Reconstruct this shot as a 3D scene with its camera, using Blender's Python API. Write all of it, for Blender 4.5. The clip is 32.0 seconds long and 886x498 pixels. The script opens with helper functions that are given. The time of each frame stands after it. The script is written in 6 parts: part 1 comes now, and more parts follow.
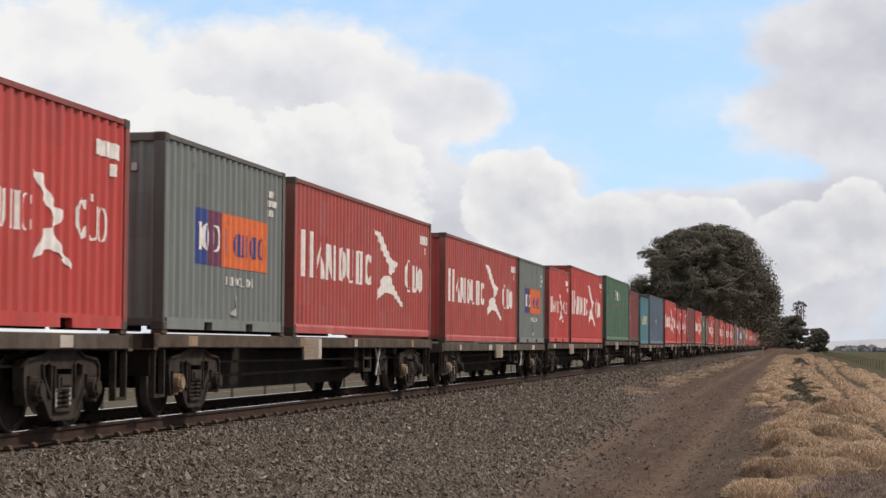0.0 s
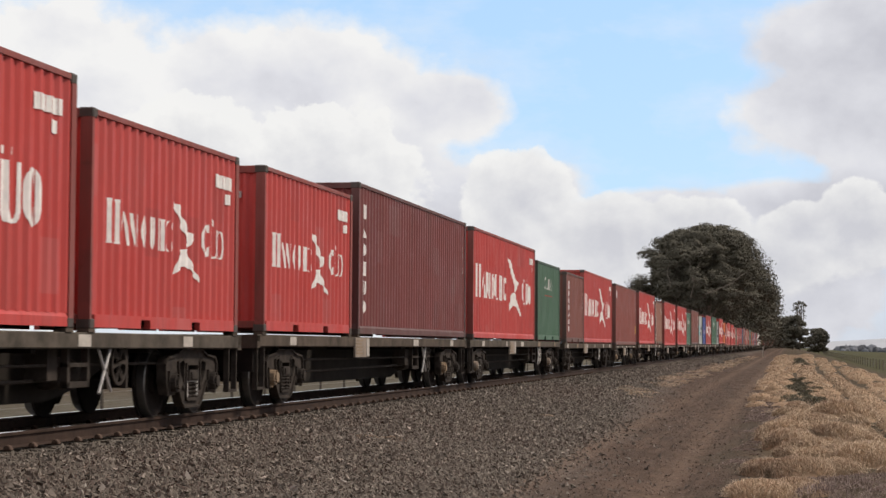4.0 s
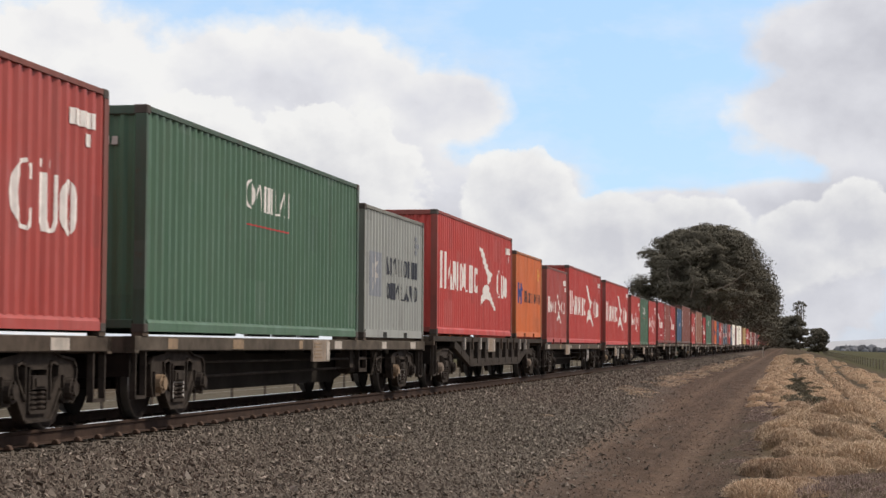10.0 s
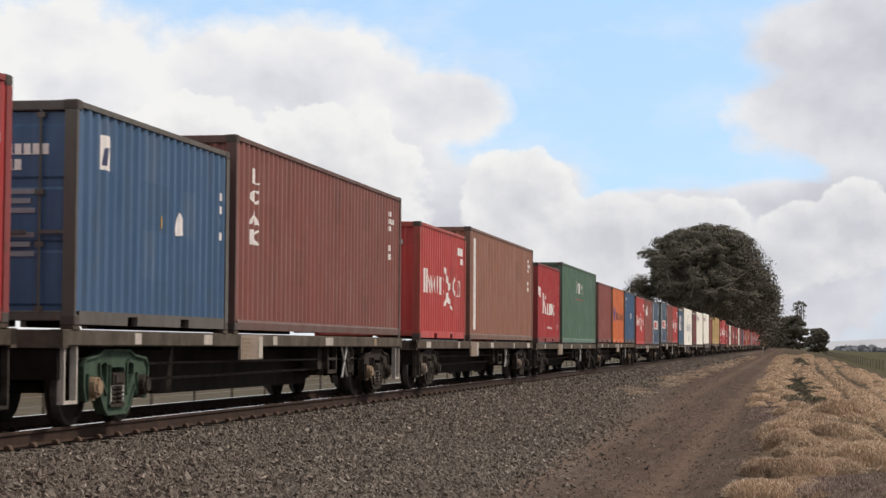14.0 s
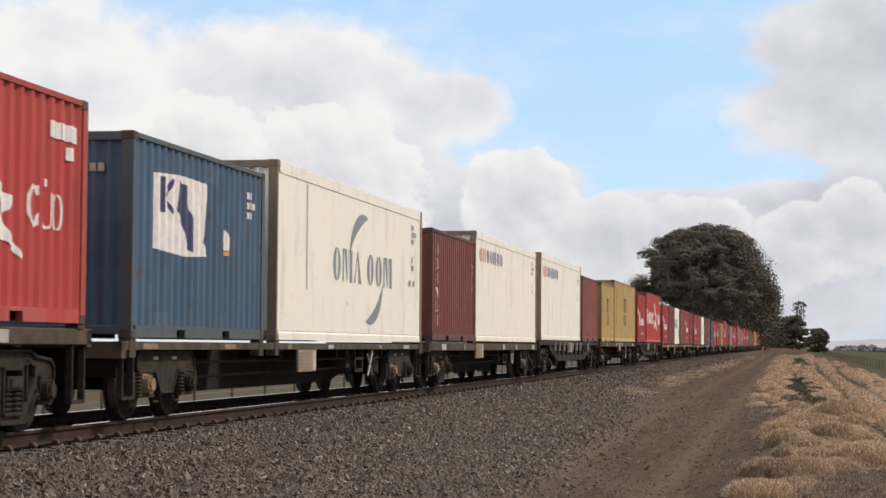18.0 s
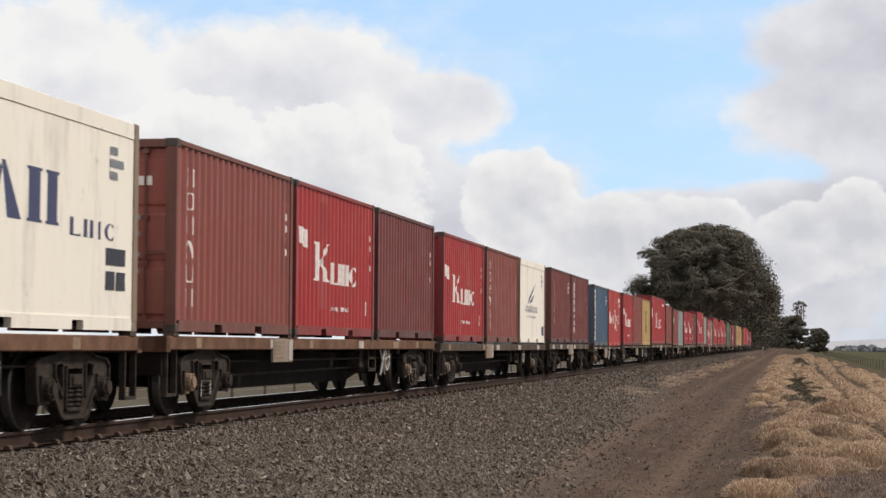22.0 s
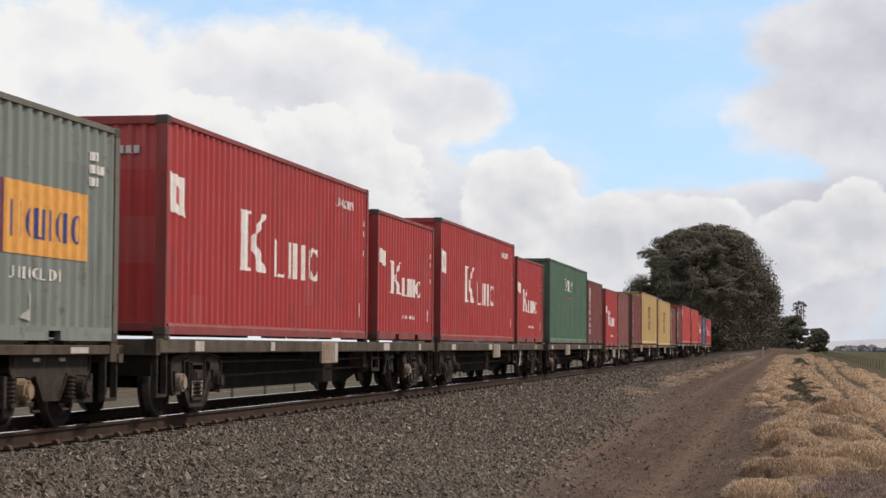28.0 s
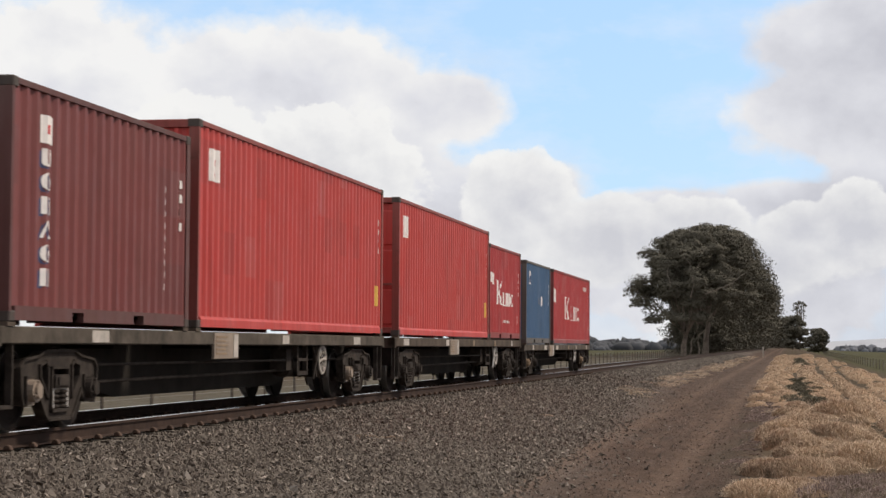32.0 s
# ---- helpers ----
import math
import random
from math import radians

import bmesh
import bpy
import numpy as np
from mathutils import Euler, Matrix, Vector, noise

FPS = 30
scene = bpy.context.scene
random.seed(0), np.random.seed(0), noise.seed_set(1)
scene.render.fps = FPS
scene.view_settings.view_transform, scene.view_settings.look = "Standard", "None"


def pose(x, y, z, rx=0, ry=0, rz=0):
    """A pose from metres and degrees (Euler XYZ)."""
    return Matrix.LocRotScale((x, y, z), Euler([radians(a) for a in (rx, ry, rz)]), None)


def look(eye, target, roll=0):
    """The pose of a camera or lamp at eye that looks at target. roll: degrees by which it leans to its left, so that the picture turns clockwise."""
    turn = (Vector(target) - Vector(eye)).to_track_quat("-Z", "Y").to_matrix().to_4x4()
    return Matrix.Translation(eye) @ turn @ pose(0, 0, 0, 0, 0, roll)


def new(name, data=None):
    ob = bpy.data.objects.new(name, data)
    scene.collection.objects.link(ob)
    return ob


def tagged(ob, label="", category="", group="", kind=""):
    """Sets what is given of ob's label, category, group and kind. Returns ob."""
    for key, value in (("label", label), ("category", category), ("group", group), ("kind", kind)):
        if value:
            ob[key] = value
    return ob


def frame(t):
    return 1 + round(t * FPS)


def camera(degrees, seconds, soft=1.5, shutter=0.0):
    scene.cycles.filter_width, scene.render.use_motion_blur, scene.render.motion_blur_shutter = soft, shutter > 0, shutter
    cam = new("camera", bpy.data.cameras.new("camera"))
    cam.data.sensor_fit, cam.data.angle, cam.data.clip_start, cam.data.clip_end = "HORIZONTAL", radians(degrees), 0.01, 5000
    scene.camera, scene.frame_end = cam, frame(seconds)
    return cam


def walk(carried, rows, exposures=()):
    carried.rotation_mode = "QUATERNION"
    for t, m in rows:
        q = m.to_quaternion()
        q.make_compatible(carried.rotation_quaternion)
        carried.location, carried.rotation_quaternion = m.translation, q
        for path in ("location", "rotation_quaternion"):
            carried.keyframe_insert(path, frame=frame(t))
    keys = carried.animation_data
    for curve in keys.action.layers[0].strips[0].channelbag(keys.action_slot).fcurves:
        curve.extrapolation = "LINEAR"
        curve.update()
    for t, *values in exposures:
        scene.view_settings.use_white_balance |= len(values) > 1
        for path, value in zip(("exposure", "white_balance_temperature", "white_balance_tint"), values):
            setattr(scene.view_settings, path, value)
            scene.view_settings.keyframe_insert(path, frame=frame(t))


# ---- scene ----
from mathutils.geometry import tessellate_polygon

# The scene: a long container train runs past a still camera beside a straight country line.
# x = across the line (the train runs at x about -9.2), y = along it, z = 0 at the rail tops.

EYE = Vector((0.0, 0.0, 0.963))
YAW, PITCH = 0.17853, 0.05145
cam = camera(26.18, 32.0, soft=1.5, shutter=0.06)
AIM = EYE + Vector((-math.sin(YAW) * math.cos(PITCH), math.cos(YAW) * math.cos(PITCH), math.sin(PITCH)))
STAND = look(EYE, AIM, 0.371)
walk(cam, [(0.0, STAND), (32.0, STAND)], exposures=[(0.0, 0.0), (32.0, 0.0)])

# ---- world and sun ----
SUN_EL, SUN_AZ = radians(48), radians(60)      # azimuth from +y towards +x


def sky_world():
    w = bpy.data.worlds.new("sky")
    scene.world = w
    w.use_nodes = True
    nt = w.node_tree
    nt.nodes.clear()
    N = nt.nodes.new
    L = nt.links.new

    def m(op, a, b=None, c=None, clamp=False):
        n = N("ShaderNodeMath")
        n.operation, n.use_clamp = op, clamp
        for i, v in enumerate((a, b, c)):
            if v is None:
                continue
            if isinstance(v, (int, float)):
                n.inputs[i].default_value = v
            else:
                L(v, n.inputs[i])
        return n.outputs[0]

    co = N("ShaderNodeTexCoord").outputs["Generated"]
    sep = N("ShaderNodeSeparateXYZ")
    L(co, sep.inputs[0])
    x, y, z = sep.outputs
    az = m("MULTIPLY", m("ARCTAN2", x, y), 180 / math.pi)
    el = m("MULTIPLY", m("ARCSINE", z), 180 / math.pi)
    pos = N("ShaderNodeCombineXYZ")
    L(az, pos.inputs[0])
    L(el, pos.inputs[1])

    def fbm(scale, detail, rough, offset, stretch=1.0, move=(0.0, 0.0)):
        mp = N("ShaderNodeMapping")
        mp.inputs["Location"].default_value = (offset + move[0], offset * 0.7 + move[1], 0)
        mp.inputs["Scale"].default_value = (scale, scale * stretch, scale)
        L(pos.outputs[0], mp.inputs[0])
        n = N("ShaderNodeTexNoise")
        n.inputs["Scale"].default_value = 1.0
        n.inputs["Detail"].default_value = detail
        n.inputs["Roughness"].default_value = rough
        L(mp.outputs[0], n.inputs["Vector"])
        return m("SUBTRACT", n.outputs["Fac"], 0.5)

    big = fbm(0.16, 5, 0.55, 3.1, 1.4)
    fine = fbm(0.8, 8, 0.56, 8.3, 1.15)
    billow = fbm(0.42, 6, 0.52, 15.2, 1.2)
    below = fbm(0.42, 6, 0.52, 15.2, 1.2, (0.22, 0.34))
    wob = m("ADD", m("ADD", m("MULTIPLY", big, 0.9), m("MULTIPLY", billow, 0.7)), m("MULTIPLY", fine, 0.8))

    def bank(a, e, ra, re):
        u = m("DIVIDE", m("SUBTRACT", az, a), ra)
        v = m("DIVIDE", m("SUBTRACT", el, e), re)
        return m("SUBTRACT", 1.0, m("SQRT", m("ADD", m("MULTIPLY", u, u), m("MULTIPLY", v, v))))

    # cloud banks: azimuth, elevation, half width, half height in degrees
    banks = CLOUDS
    d = None
    for b in banks:
        k = bank(*b)
        d = k if d is None else m("SMOOTH_MAX", d, k, 0.25)
    # beyond the banks the cover goes on as broken cloud
    rest = m("ADD", m("MULTIPLY", big, 3.0), 0.75)
    away = m("ABSOLUTE", m("ADD", az, 10.0))
    out = m("MULTIPLY", m("SUBTRACT", away, 16.0), 0.2, clamp=True)
    high = m("MULTIPLY", m("SUBTRACT", el, 12.0), 0.2, clamp=True)
    out = m("MAXIMUM", out, high)
    base = m("ADD", m("MULTIPLY", d, m("SUBTRACT", 1.0, out)), m("MULTIPLY", rest, out))
    dens = m("ADD", base, m("MULTIPLY", wob, 0.68))
    cover = m("MULTIPLY_ADD", dens, 3.4, 0.42, clamp=True)
    # thin haze near the horizon
    low = m("SUBTRACT", 1.0, m("MULTIPLY", el, 0.22), clamp=True)
    low = m("MULTIPLY", low, 0.8)
    thin = m("MULTIPLY_ADD", m("ADD", fbm(0.35, 6, 0.6, 40.0, 2.2), m("MULTIPLY", dens, 0.25)), 1.6, 0.28, clamp=True)
    cover = m("MAXIMUM", m("MAXIMUM", cover, low), m("MULTIPLY", thin, 0.6))
    sky = N("ShaderNodeTexSky")
    sky.sky_type = "NISHITA"
    sky.sun_disc = False
    sky.sun_elevation, sky.sun_rotation = SUN_EL, SUN_AZ
    sky.air_density, sky.dust_density = 1.0, 0.6
    bg = N("ShaderNodeBackground")
    L(sky.outputs[0], bg.inputs[0])
    bg.inputs[1].default_value = SKY_STRENGTH
    veil = N("ShaderNodeBackground")
    veil.inputs[0].default_value = (0.44, 0.68, 1.0, 1)
    veil.inputs[1].default_value = 0.72
    add = N("ShaderNodeAddShader")
    L(bg.outputs[0], add.inputs[0])
    L(veil.outputs[0], add.inputs[1])
    # cloud shade: bright crowns, grey bellies, by the cloud's own thickness and billows
    shade = m("ADD", m("MULTIPLY", m("SUBTRACT", dens, 0.35), -0.34), m("ADD", m("MULTIPLY", fbm(0.2, 5, 0.5, 21.0, 1.3), 0.5), m("ADD", m("MULTIPLY", fine, 0.22), m("MULTIPLY", m("SUBTRACT", billow, below), 0.75))))
    ramp = N("ShaderNodeValToRGB")
    ramp.color_ramp.elements[0].position, ramp.color_ramp.elements[0].color = 0.02, (0.58, 0.585, 0.64, 1)
    mid = ramp.color_ramp.elements.new(0.34)
    mid.color = (0.74, 0.745, 0.79, 1)
    top = ramp.color_ramp.elements[2]
    top.position, top.color = 0.66, (0.90, 0.895, 0.89, 1)
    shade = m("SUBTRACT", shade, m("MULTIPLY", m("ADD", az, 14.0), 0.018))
    shade = m("SUBTRACT", shade, m("MULTIPLY", m("SUBTRACT", 1.0, m("MULTIPLY", el, 0.2), clamp=True), 0.10))
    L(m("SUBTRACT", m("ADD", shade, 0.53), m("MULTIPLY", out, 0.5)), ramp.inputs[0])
    cl = N("ShaderNodeBackground")
    L(ramp.outputs[0], cl.inputs[0])
    cl.inputs[1].default_value = 1.0
    mix = N("ShaderNodeMixShader")
    L(cover, mix.inputs[0])
    L(add.outputs[0], mix.inputs[1])
    L(cl.outputs[0], mix.inputs[2])
    # nearer heaps of cumulus: crisp white crowns over greyer bodies
    heap = None
    for b in HEAPS:
        k = bank(*b)
        heap = k if heap is None else m("SMOOTH_MAX", heap, k, 0.12)
    puff, under = fbm(0.85, 7, 0.55, 31.7, 1.1), fbm(0.85, 7, 0.55, 31.7, 1.1, (0.16, 0.30))
    heap = m("ADD", heap, m("ADD", m("MULTIPLY", puff, 0.75), m("MULTIPLY", billow, 0.5)))
    front = m("MULTIPLY", m("MULTIPLY", m("MULTIPLY", heap, 6.0), m("MULTIPLY", el, 0.45), clamp=True), m("SUBTRACT", 1.0, out), clamp=True)
    glow = m("ADD", m("MULTIPLY", m("SUBTRACT", 0.32, heap), 0.55), m("ADD", m("MULTIPLY", m("SUBTRACT", puff, under), 0.9), m("MULTIPLY", m("SUBTRACT", el, 4.0), 0.05)))
    glow = m("SUBTRACT", m("ADD", glow, 0.52), m("MULTIPLY", m("ADD", az, 14.0), 0.006))
    body = N("ShaderNodeValToRGB")
    body.color_ramp.elements[0].position, body.color_ramp.elements[0].color = 0.1, (0.62, 0.625, 0.67, 1)
    body.color_ramp.elements[1].position, body.color_ramp.elements[1].color = 0.74, (0.905, 0.90, 0.885, 1)
    L(glow, body.inputs[0])
    heaps = N("ShaderNodeBackground")
    L(body.outputs[0], heaps.inputs[0])
    over = N("ShaderNodeMixShader")
    L(m("MULTIPLY", front, 0.85), over.inputs[0])
    L(mix.outputs[0], over.inputs[1])
    L(heaps.outputs[0], over.inputs[2])
    o = N("ShaderNodeOutputWorld")
    L(over.outputs[0], o.inputs[0])


SKY_STRENGTH = 0.05
HEAPS = [(-14.0, 4.5, 3.5, 2.9), (-17.8, 5.2, 2.7, 2.5), (-7.9, 4.2, 2.0, 1.75), (-5.3, 3.2, 2.6, 1.5), (2.1, 3.5, 1.7, 1.5), (-0.8, 2.6, 2.6, 1.2), (-3.0, 3.3, 2.2, 1.25), (0.6, 3.6, 1.5, 0.9)]
CLOUDS = [(-21.8, 7.7, 4.0, 2.9), (-15.4, 7.5, 5.2, 2.4), (-10.4, 7.2, 2.1, 1.15), (-12.7, 6.0, 2.6, 1.5), (-16.8, 4.8, 7.0, 2.6), (-22.0, 3.6, 5.0, 4.0), (-7.9, 4.85, 2.3, 1.0),
          (-5.0, 3.5, 3.6, 1.2), (-10.6, 3.3, 4.0, 2.3), (1.9, 7.0, 3.7, 1.7), (3.0, 9.0, 4.2, 1.5), (2.6, 3.9, 2.6, 1.7), (-1.6, 2.0, 6.0, 2.1), (0.4, 4.1, 3.0, 1.0), (-3.6, 4.1, 2.4, 0.8)]
sky_world()
sun = new("sun", bpy.data.lights.new("sun", "SUN"))
sun.data.energy, sun.data.angle, sun.data.color = 3.08, radians(7), (1.0, 0.89, 0.76)
sun.matrix_world = look((math.sin(SUN_AZ) * math.cos(SUN_EL) * 50, math.cos(SUN_AZ) * math.cos(SUN_EL) * 50, math.sin(SUN_EL) * 50), (0, 0, 0))


# ---- materials ----
def node_material(name, rough=0.7, metal=0.0):
    mt = bpy.data.materials.new(name)
    mt.use_nodes = True
    bsdf = mt.node_tree.nodes["Principled BSDF"]
    bsdf.inputs["Roughness"].default_value = rough
    bsdf.inputs["Metallic"].default_value = metal
    return mt, mt.node_tree, bsdf


def noise_tex(nt, vec, scale, detail=6, rough=0.6):
    n = nt.nodes.new("ShaderNodeTexNoise")
    n.inputs["Scale"].default_value, n.inputs["Detail"].default_value, n.inputs["Roughness"].default_value = scale, detail, rough
    nt.links.new(vec, n.inputs["Vector"])
    return n.outputs["Fac"]


def ramp_of(nt, fac, stops):
    r = nt.nodes.new("ShaderNodeValToRGB")
    while len(r.color_ramp.elements) < len(stops):
        r.color_ramp.elements.new(0.5)
    for e, (p, c) in zip(r.color_ramp.elements, stops):
        e.position, e.color = p, (*c, 1)
    nt.links.new(fac, r.inputs[0])
    return r.outputs[0]


def mixed(nt, fac, a, b, kind="MIX"):
    n = nt.nodes.new("ShaderNodeMix")
    n.data_type, n.blend_type = "RGBA", kind
    for i, v in ((0, fac), (6, a), (7, b)):
        if isinstance(v, (int, float)):
            n.inputs[i].default_value = v
        elif isinstance(v, tuple):
            n.inputs[i].default_value = (*v, 1)
        else:
            nt.links.new(v, n.inputs[i])
    return n.outputs[2]


def object_coords(nt, stretch=(1, 1, 1), shifted=True):
    """Object coordinates, moved by the object's own random number."""
    tc = nt.nodes.new("ShaderNodeTexCoord")
    mp = nt.nodes.new("ShaderNodeMapping")
    mp.inputs["Scale"].default_value = stretch
    nt.links.new(tc.outputs["Object"], mp.inputs["Vector"])
    if shifted:
        oi = nt.nodes.new("ShaderNodeObjectInfo")
        k = nt.nodes.new("ShaderNodeMath")
        k.operation = "MULTIPLY"
        k.inputs[1].default_value = 37.0
        nt.links.new(oi.outputs["Random"], k.inputs[0])
        cb = nt.nodes.new("ShaderNodeCombineXYZ")
        for i in range(3):
            nt.links.new(k.outputs[0], cb.inputs[i])
        nt.links.new(cb.outputs[0], mp.inputs["Location"])
    return mp.outputs[0]


def bumped(nt, bsdf, height, strength=0.3, distance=0.01):
    b = nt.nodes.new("ShaderNodeBump")
    b.inputs["Strength"].default_value, b.inputs["Distance"].default_value = strength, distance
    nt.links.new(height, b.inputs["Height"])
    nt.links.new(b.outputs[0], bsdf.inputs["Normal"])


def paint(name, colour, rust=0.25, fade=0.3, rough=0.5, runs=0.7):
    """Weathered steel paint: faded patches, rain streaks, rust specks."""
    mt, nt, bsdf = node_material(name, rough)
    flat = object_coords(nt)
    streak = object_coords(nt, (6, 6, 0.35))
    pale = tuple(c * 0.72 + 0.13 * (0.5 + 0.5 * max(colour)) for c in colour)
    dark = tuple(c * 0.62 for c in colour)
    a = ramp_of(nt, noise_tex(nt, flat, 0.7, 4), [(0.3, (0, 0, 0)), (0.75, (fade,) * 3)])
    c1 = mixed(nt, a, colour, pale)
    b = ramp_of(nt, noise_tex(nt, streak, 1.3, 7, 0.65), [(0.46, (0, 0, 0)), (0.75, (runs,) * 3)])
    c2 = mixed(nt, b, c1, dark)
    grime_shade = ramp_of(nt, noise_tex(nt, object_coords(nt, (2.2, 2.2, 0.5)), 0.9, 8, 0.7), [(0.52, (0, 0, 0)), (0.85, (0.34 + 0.9 * max(0.0, rust - 0.12),) * 3)])
    c2 = mixed(nt, grime_shade, c2, (0.09, 0.075, 0.06))
    # patched panels, each a little off in tone
    snap = nt.nodes.new("ShaderNodeVectorMath")
    snap.operation = "SNAP"
    snap.inputs[1].default_value = (9.0, 0.56, 0.62)
    nt.links.new(flat, snap.inputs[0])
    cell = nt.nodes.new("ShaderNodeTexWhiteNoise")
    nt.links.new(snap.outputs[0], cell.inputs[0])
    c2 = mixed(nt, ramp_of(nt, cell.outputs["Value"], [(0.955, (0, 0, 0)), (0.96, (0.5 * runs,) * 3)]), c2, tuple(c * 0.55 + 0.02 for c in colour))
    c2 = mixed(nt, ramp_of(nt, cell.outputs["Value"], [(0.03, (0.5 * runs,) * 3), (0.035, (0, 0, 0))]), c2, pale)
    r = ramp_of(nt, noise_tex(nt, flat, 3.2, 9, 0.7), [(0.66 - 0.12 * rust, (0, 0, 0)), (0.74, (min(1.0, rust * 2.2),) * 3)])
    c3 = mixed(nt, r, c2, (0.11, 0.05, 0.03))
    nt.links.new(c3, bsdf.inputs["Base Color"])
    rr = ramp_of(nt, noise_tex(nt, flat, 1.6, 5), [(0.3, (rough - 0.08,) * 3), (0.7, (rough + 0.2,) * 3)])
    nt.links.new(rr, bsdf.inputs["Roughness"])
    bumped(nt, bsdf, noise_tex(nt, flat, 9, 4), 0.12, 0.004)
    return mt


def plain(name, colour, rough=0.7, metal=0.0, vary=0.25, scale=4.0):
    mt, nt, bsdf = node_material(name, rough, metal)
    if rough > 0.8:
        bsdf.inputs["Specular IOR Level"].default_value = 0.15
    v = object_coords(nt)
    lo, hi = tuple(c * (1 - vary) for c in colour), tuple(min(1, c * (1 + vary)) for c in colour)
    c = ramp_of(nt, noise_tex(nt, v, scale, 8, 0.65), [(0.32, lo), (0.68, hi)])
    nt.links.new(c, bsdf.inputs["Base Color"])
    bumped(nt, bsdf, noise_tex(nt, v, scale * 6, 4), 0.2, 0.005)
    return mt


PAINT = {k: paint("paint_" + k, *v) for k, v in {
    "red": ((0.53, 0.049, 0.039), 0.1, 0.25), "bright_red": ((0.50, 0.05, 0.042), 0.15, 0.3), "dull_red": ((0.44, 0.062, 0.05), 0.15, 0.4),
    "crimson": ((0.43, 0.029, 0.029), 0.1, 0.2), "maroon": ((0.195, 0.039, 0.034), 0.2, 0.25), "brown": ((0.24, 0.074, 0.054), 0.3, 0.35),
    "red_brown": ((0.285, 0.069, 0.051), 0.3, 0.35), "tan_brown": ((0.33, 0.14, 0.088), 0.35, 0.4), "slate": ((0.185, 0.205, 0.195), 0.27, 0.3),
    "green": ((0.068, 0.148, 0.088), 0.12, 0.25), "pale_green": ((0.085, 0.17, 0.11), 0.15, 0.35), "teal": ((0.07, 0.22, 0.27), 0.15, 0.4),
    "dusty_blue": ((0.088, 0.13, 0.185), 0.15, 0.4), "royal_blue": ((0.04, 0.075, 0.29), 0.1, 0.3), "blue": ((0.038, 0.105, 0.215), 0.2, 0.4),
    "worn_blue": ((0.05, 0.115, 0.20), 0.75, 0.5, 0.55, 0.95), "sage": ((0.21, 0.24, 0.215), 0.6, 0.35), "orange": ((0.70, 0.165, 0.04), 0.2, 0.25), "mustard": ((0.57, 0.385, 0.14), 0.2, 0.25), "cream": ((0.93, 0.885, 0.785), 0.27, 0.06, 0.5, 0.06),
    "pale_grey": ((0.50, 0.52, 0.48), 0.3, 0.3), "grey": ((0.34, 0.355, 0.335), 0.25, 0.3)}.items()}
TRIM = {}
for k, v in (("red", (0.26, 0.05, 0.038)), ("bright_red", (0.38, 0.06, 0.042)), ("dull_red", (0.20, 0.055, 0.04)), ("crimson", (0.24, 0.03, 0.027)), ("maroon", (0.11, 0.035, 0.03)), ("brown", (0.12, 0.055, 0.042)),
             ("red_brown", (0.17, 0.055, 0.04)), ("tan_brown", (0.17, 0.09, 0.06)), ("slate", (0.10, 0.10, 0.09)), ("green", (0.045, 0.085, 0.058)), ("pale_green", (0.06, 0.11, 0.075)), ("teal", (0.06, 0.15, 0.17)),
             ("dusty_blue", (0.075, 0.085, 0.085)), ("royal_blue", (0.035, 0.055, 0.16)), ("blue", (0.10, 0.088, 0.075)), ("worn_blue", (0.08, 0.10, 0.11)), ("sage", (0.14, 0.13, 0.105)), ("orange", (0.36, 0.13, 0.04)), ("mustard", (0.29, 0.19, 0.08)), ("cream", (0.26, 0.19, 0.13)),
             ("pale_grey", (0.26, 0.22, 0.16)), ("grey", (0.20, 0.20, 0.175))):
    TRIM[k] = paint("trim_" + k, v, 0.6, 0.35, 0.6)
CASTING = paint("grimy_casting", (0.062, 0.046, 0.038), 0.5, 0.3, 0.7)
MARK = {k: plain("mark_" + k, v, 0.6, 0, 0.12, 8) for k, v in {
    "white": (0.88, 0.83, 0.79), "black": (0.03, 0.035, 0.05), "navy": (0.05, 0.06, 0.14), "orange": (0.75, 0.16, 0.04), "amber": (0.80, 0.38, 0.08),
    "blue": (0.03, 0.06, 0.25), "cyan": (0.25, 0.62, 0.68), "yellow": (0.72, 0.45, 0.08), "cream": (0.72, 0.58, 0.30), "red": (0.55, 0.05, 0.05),
    "grey": (0.25, 0.27, 0.30), "pale": (0.5, 0.47, 0.44), "shade": (0.25, 0.06, 0.05), "plum": (0.16, 0.04, 0.09), "pale_blue": (0.16, 0.21, 0.27)}.items()}
SILLS = [plain("dusty_sill", (0.086, 0.066, 0.051), 0.85, 0.0, 0.45, 2.5), plain("grey_sill", (0.09, 0.074, 0.059), 0.85, 0.0, 0.45, 2.5), plain("oxide_sill", (0.15, 0.083, 0.054), 0.85, 0.0, 0.4, 2.5)]
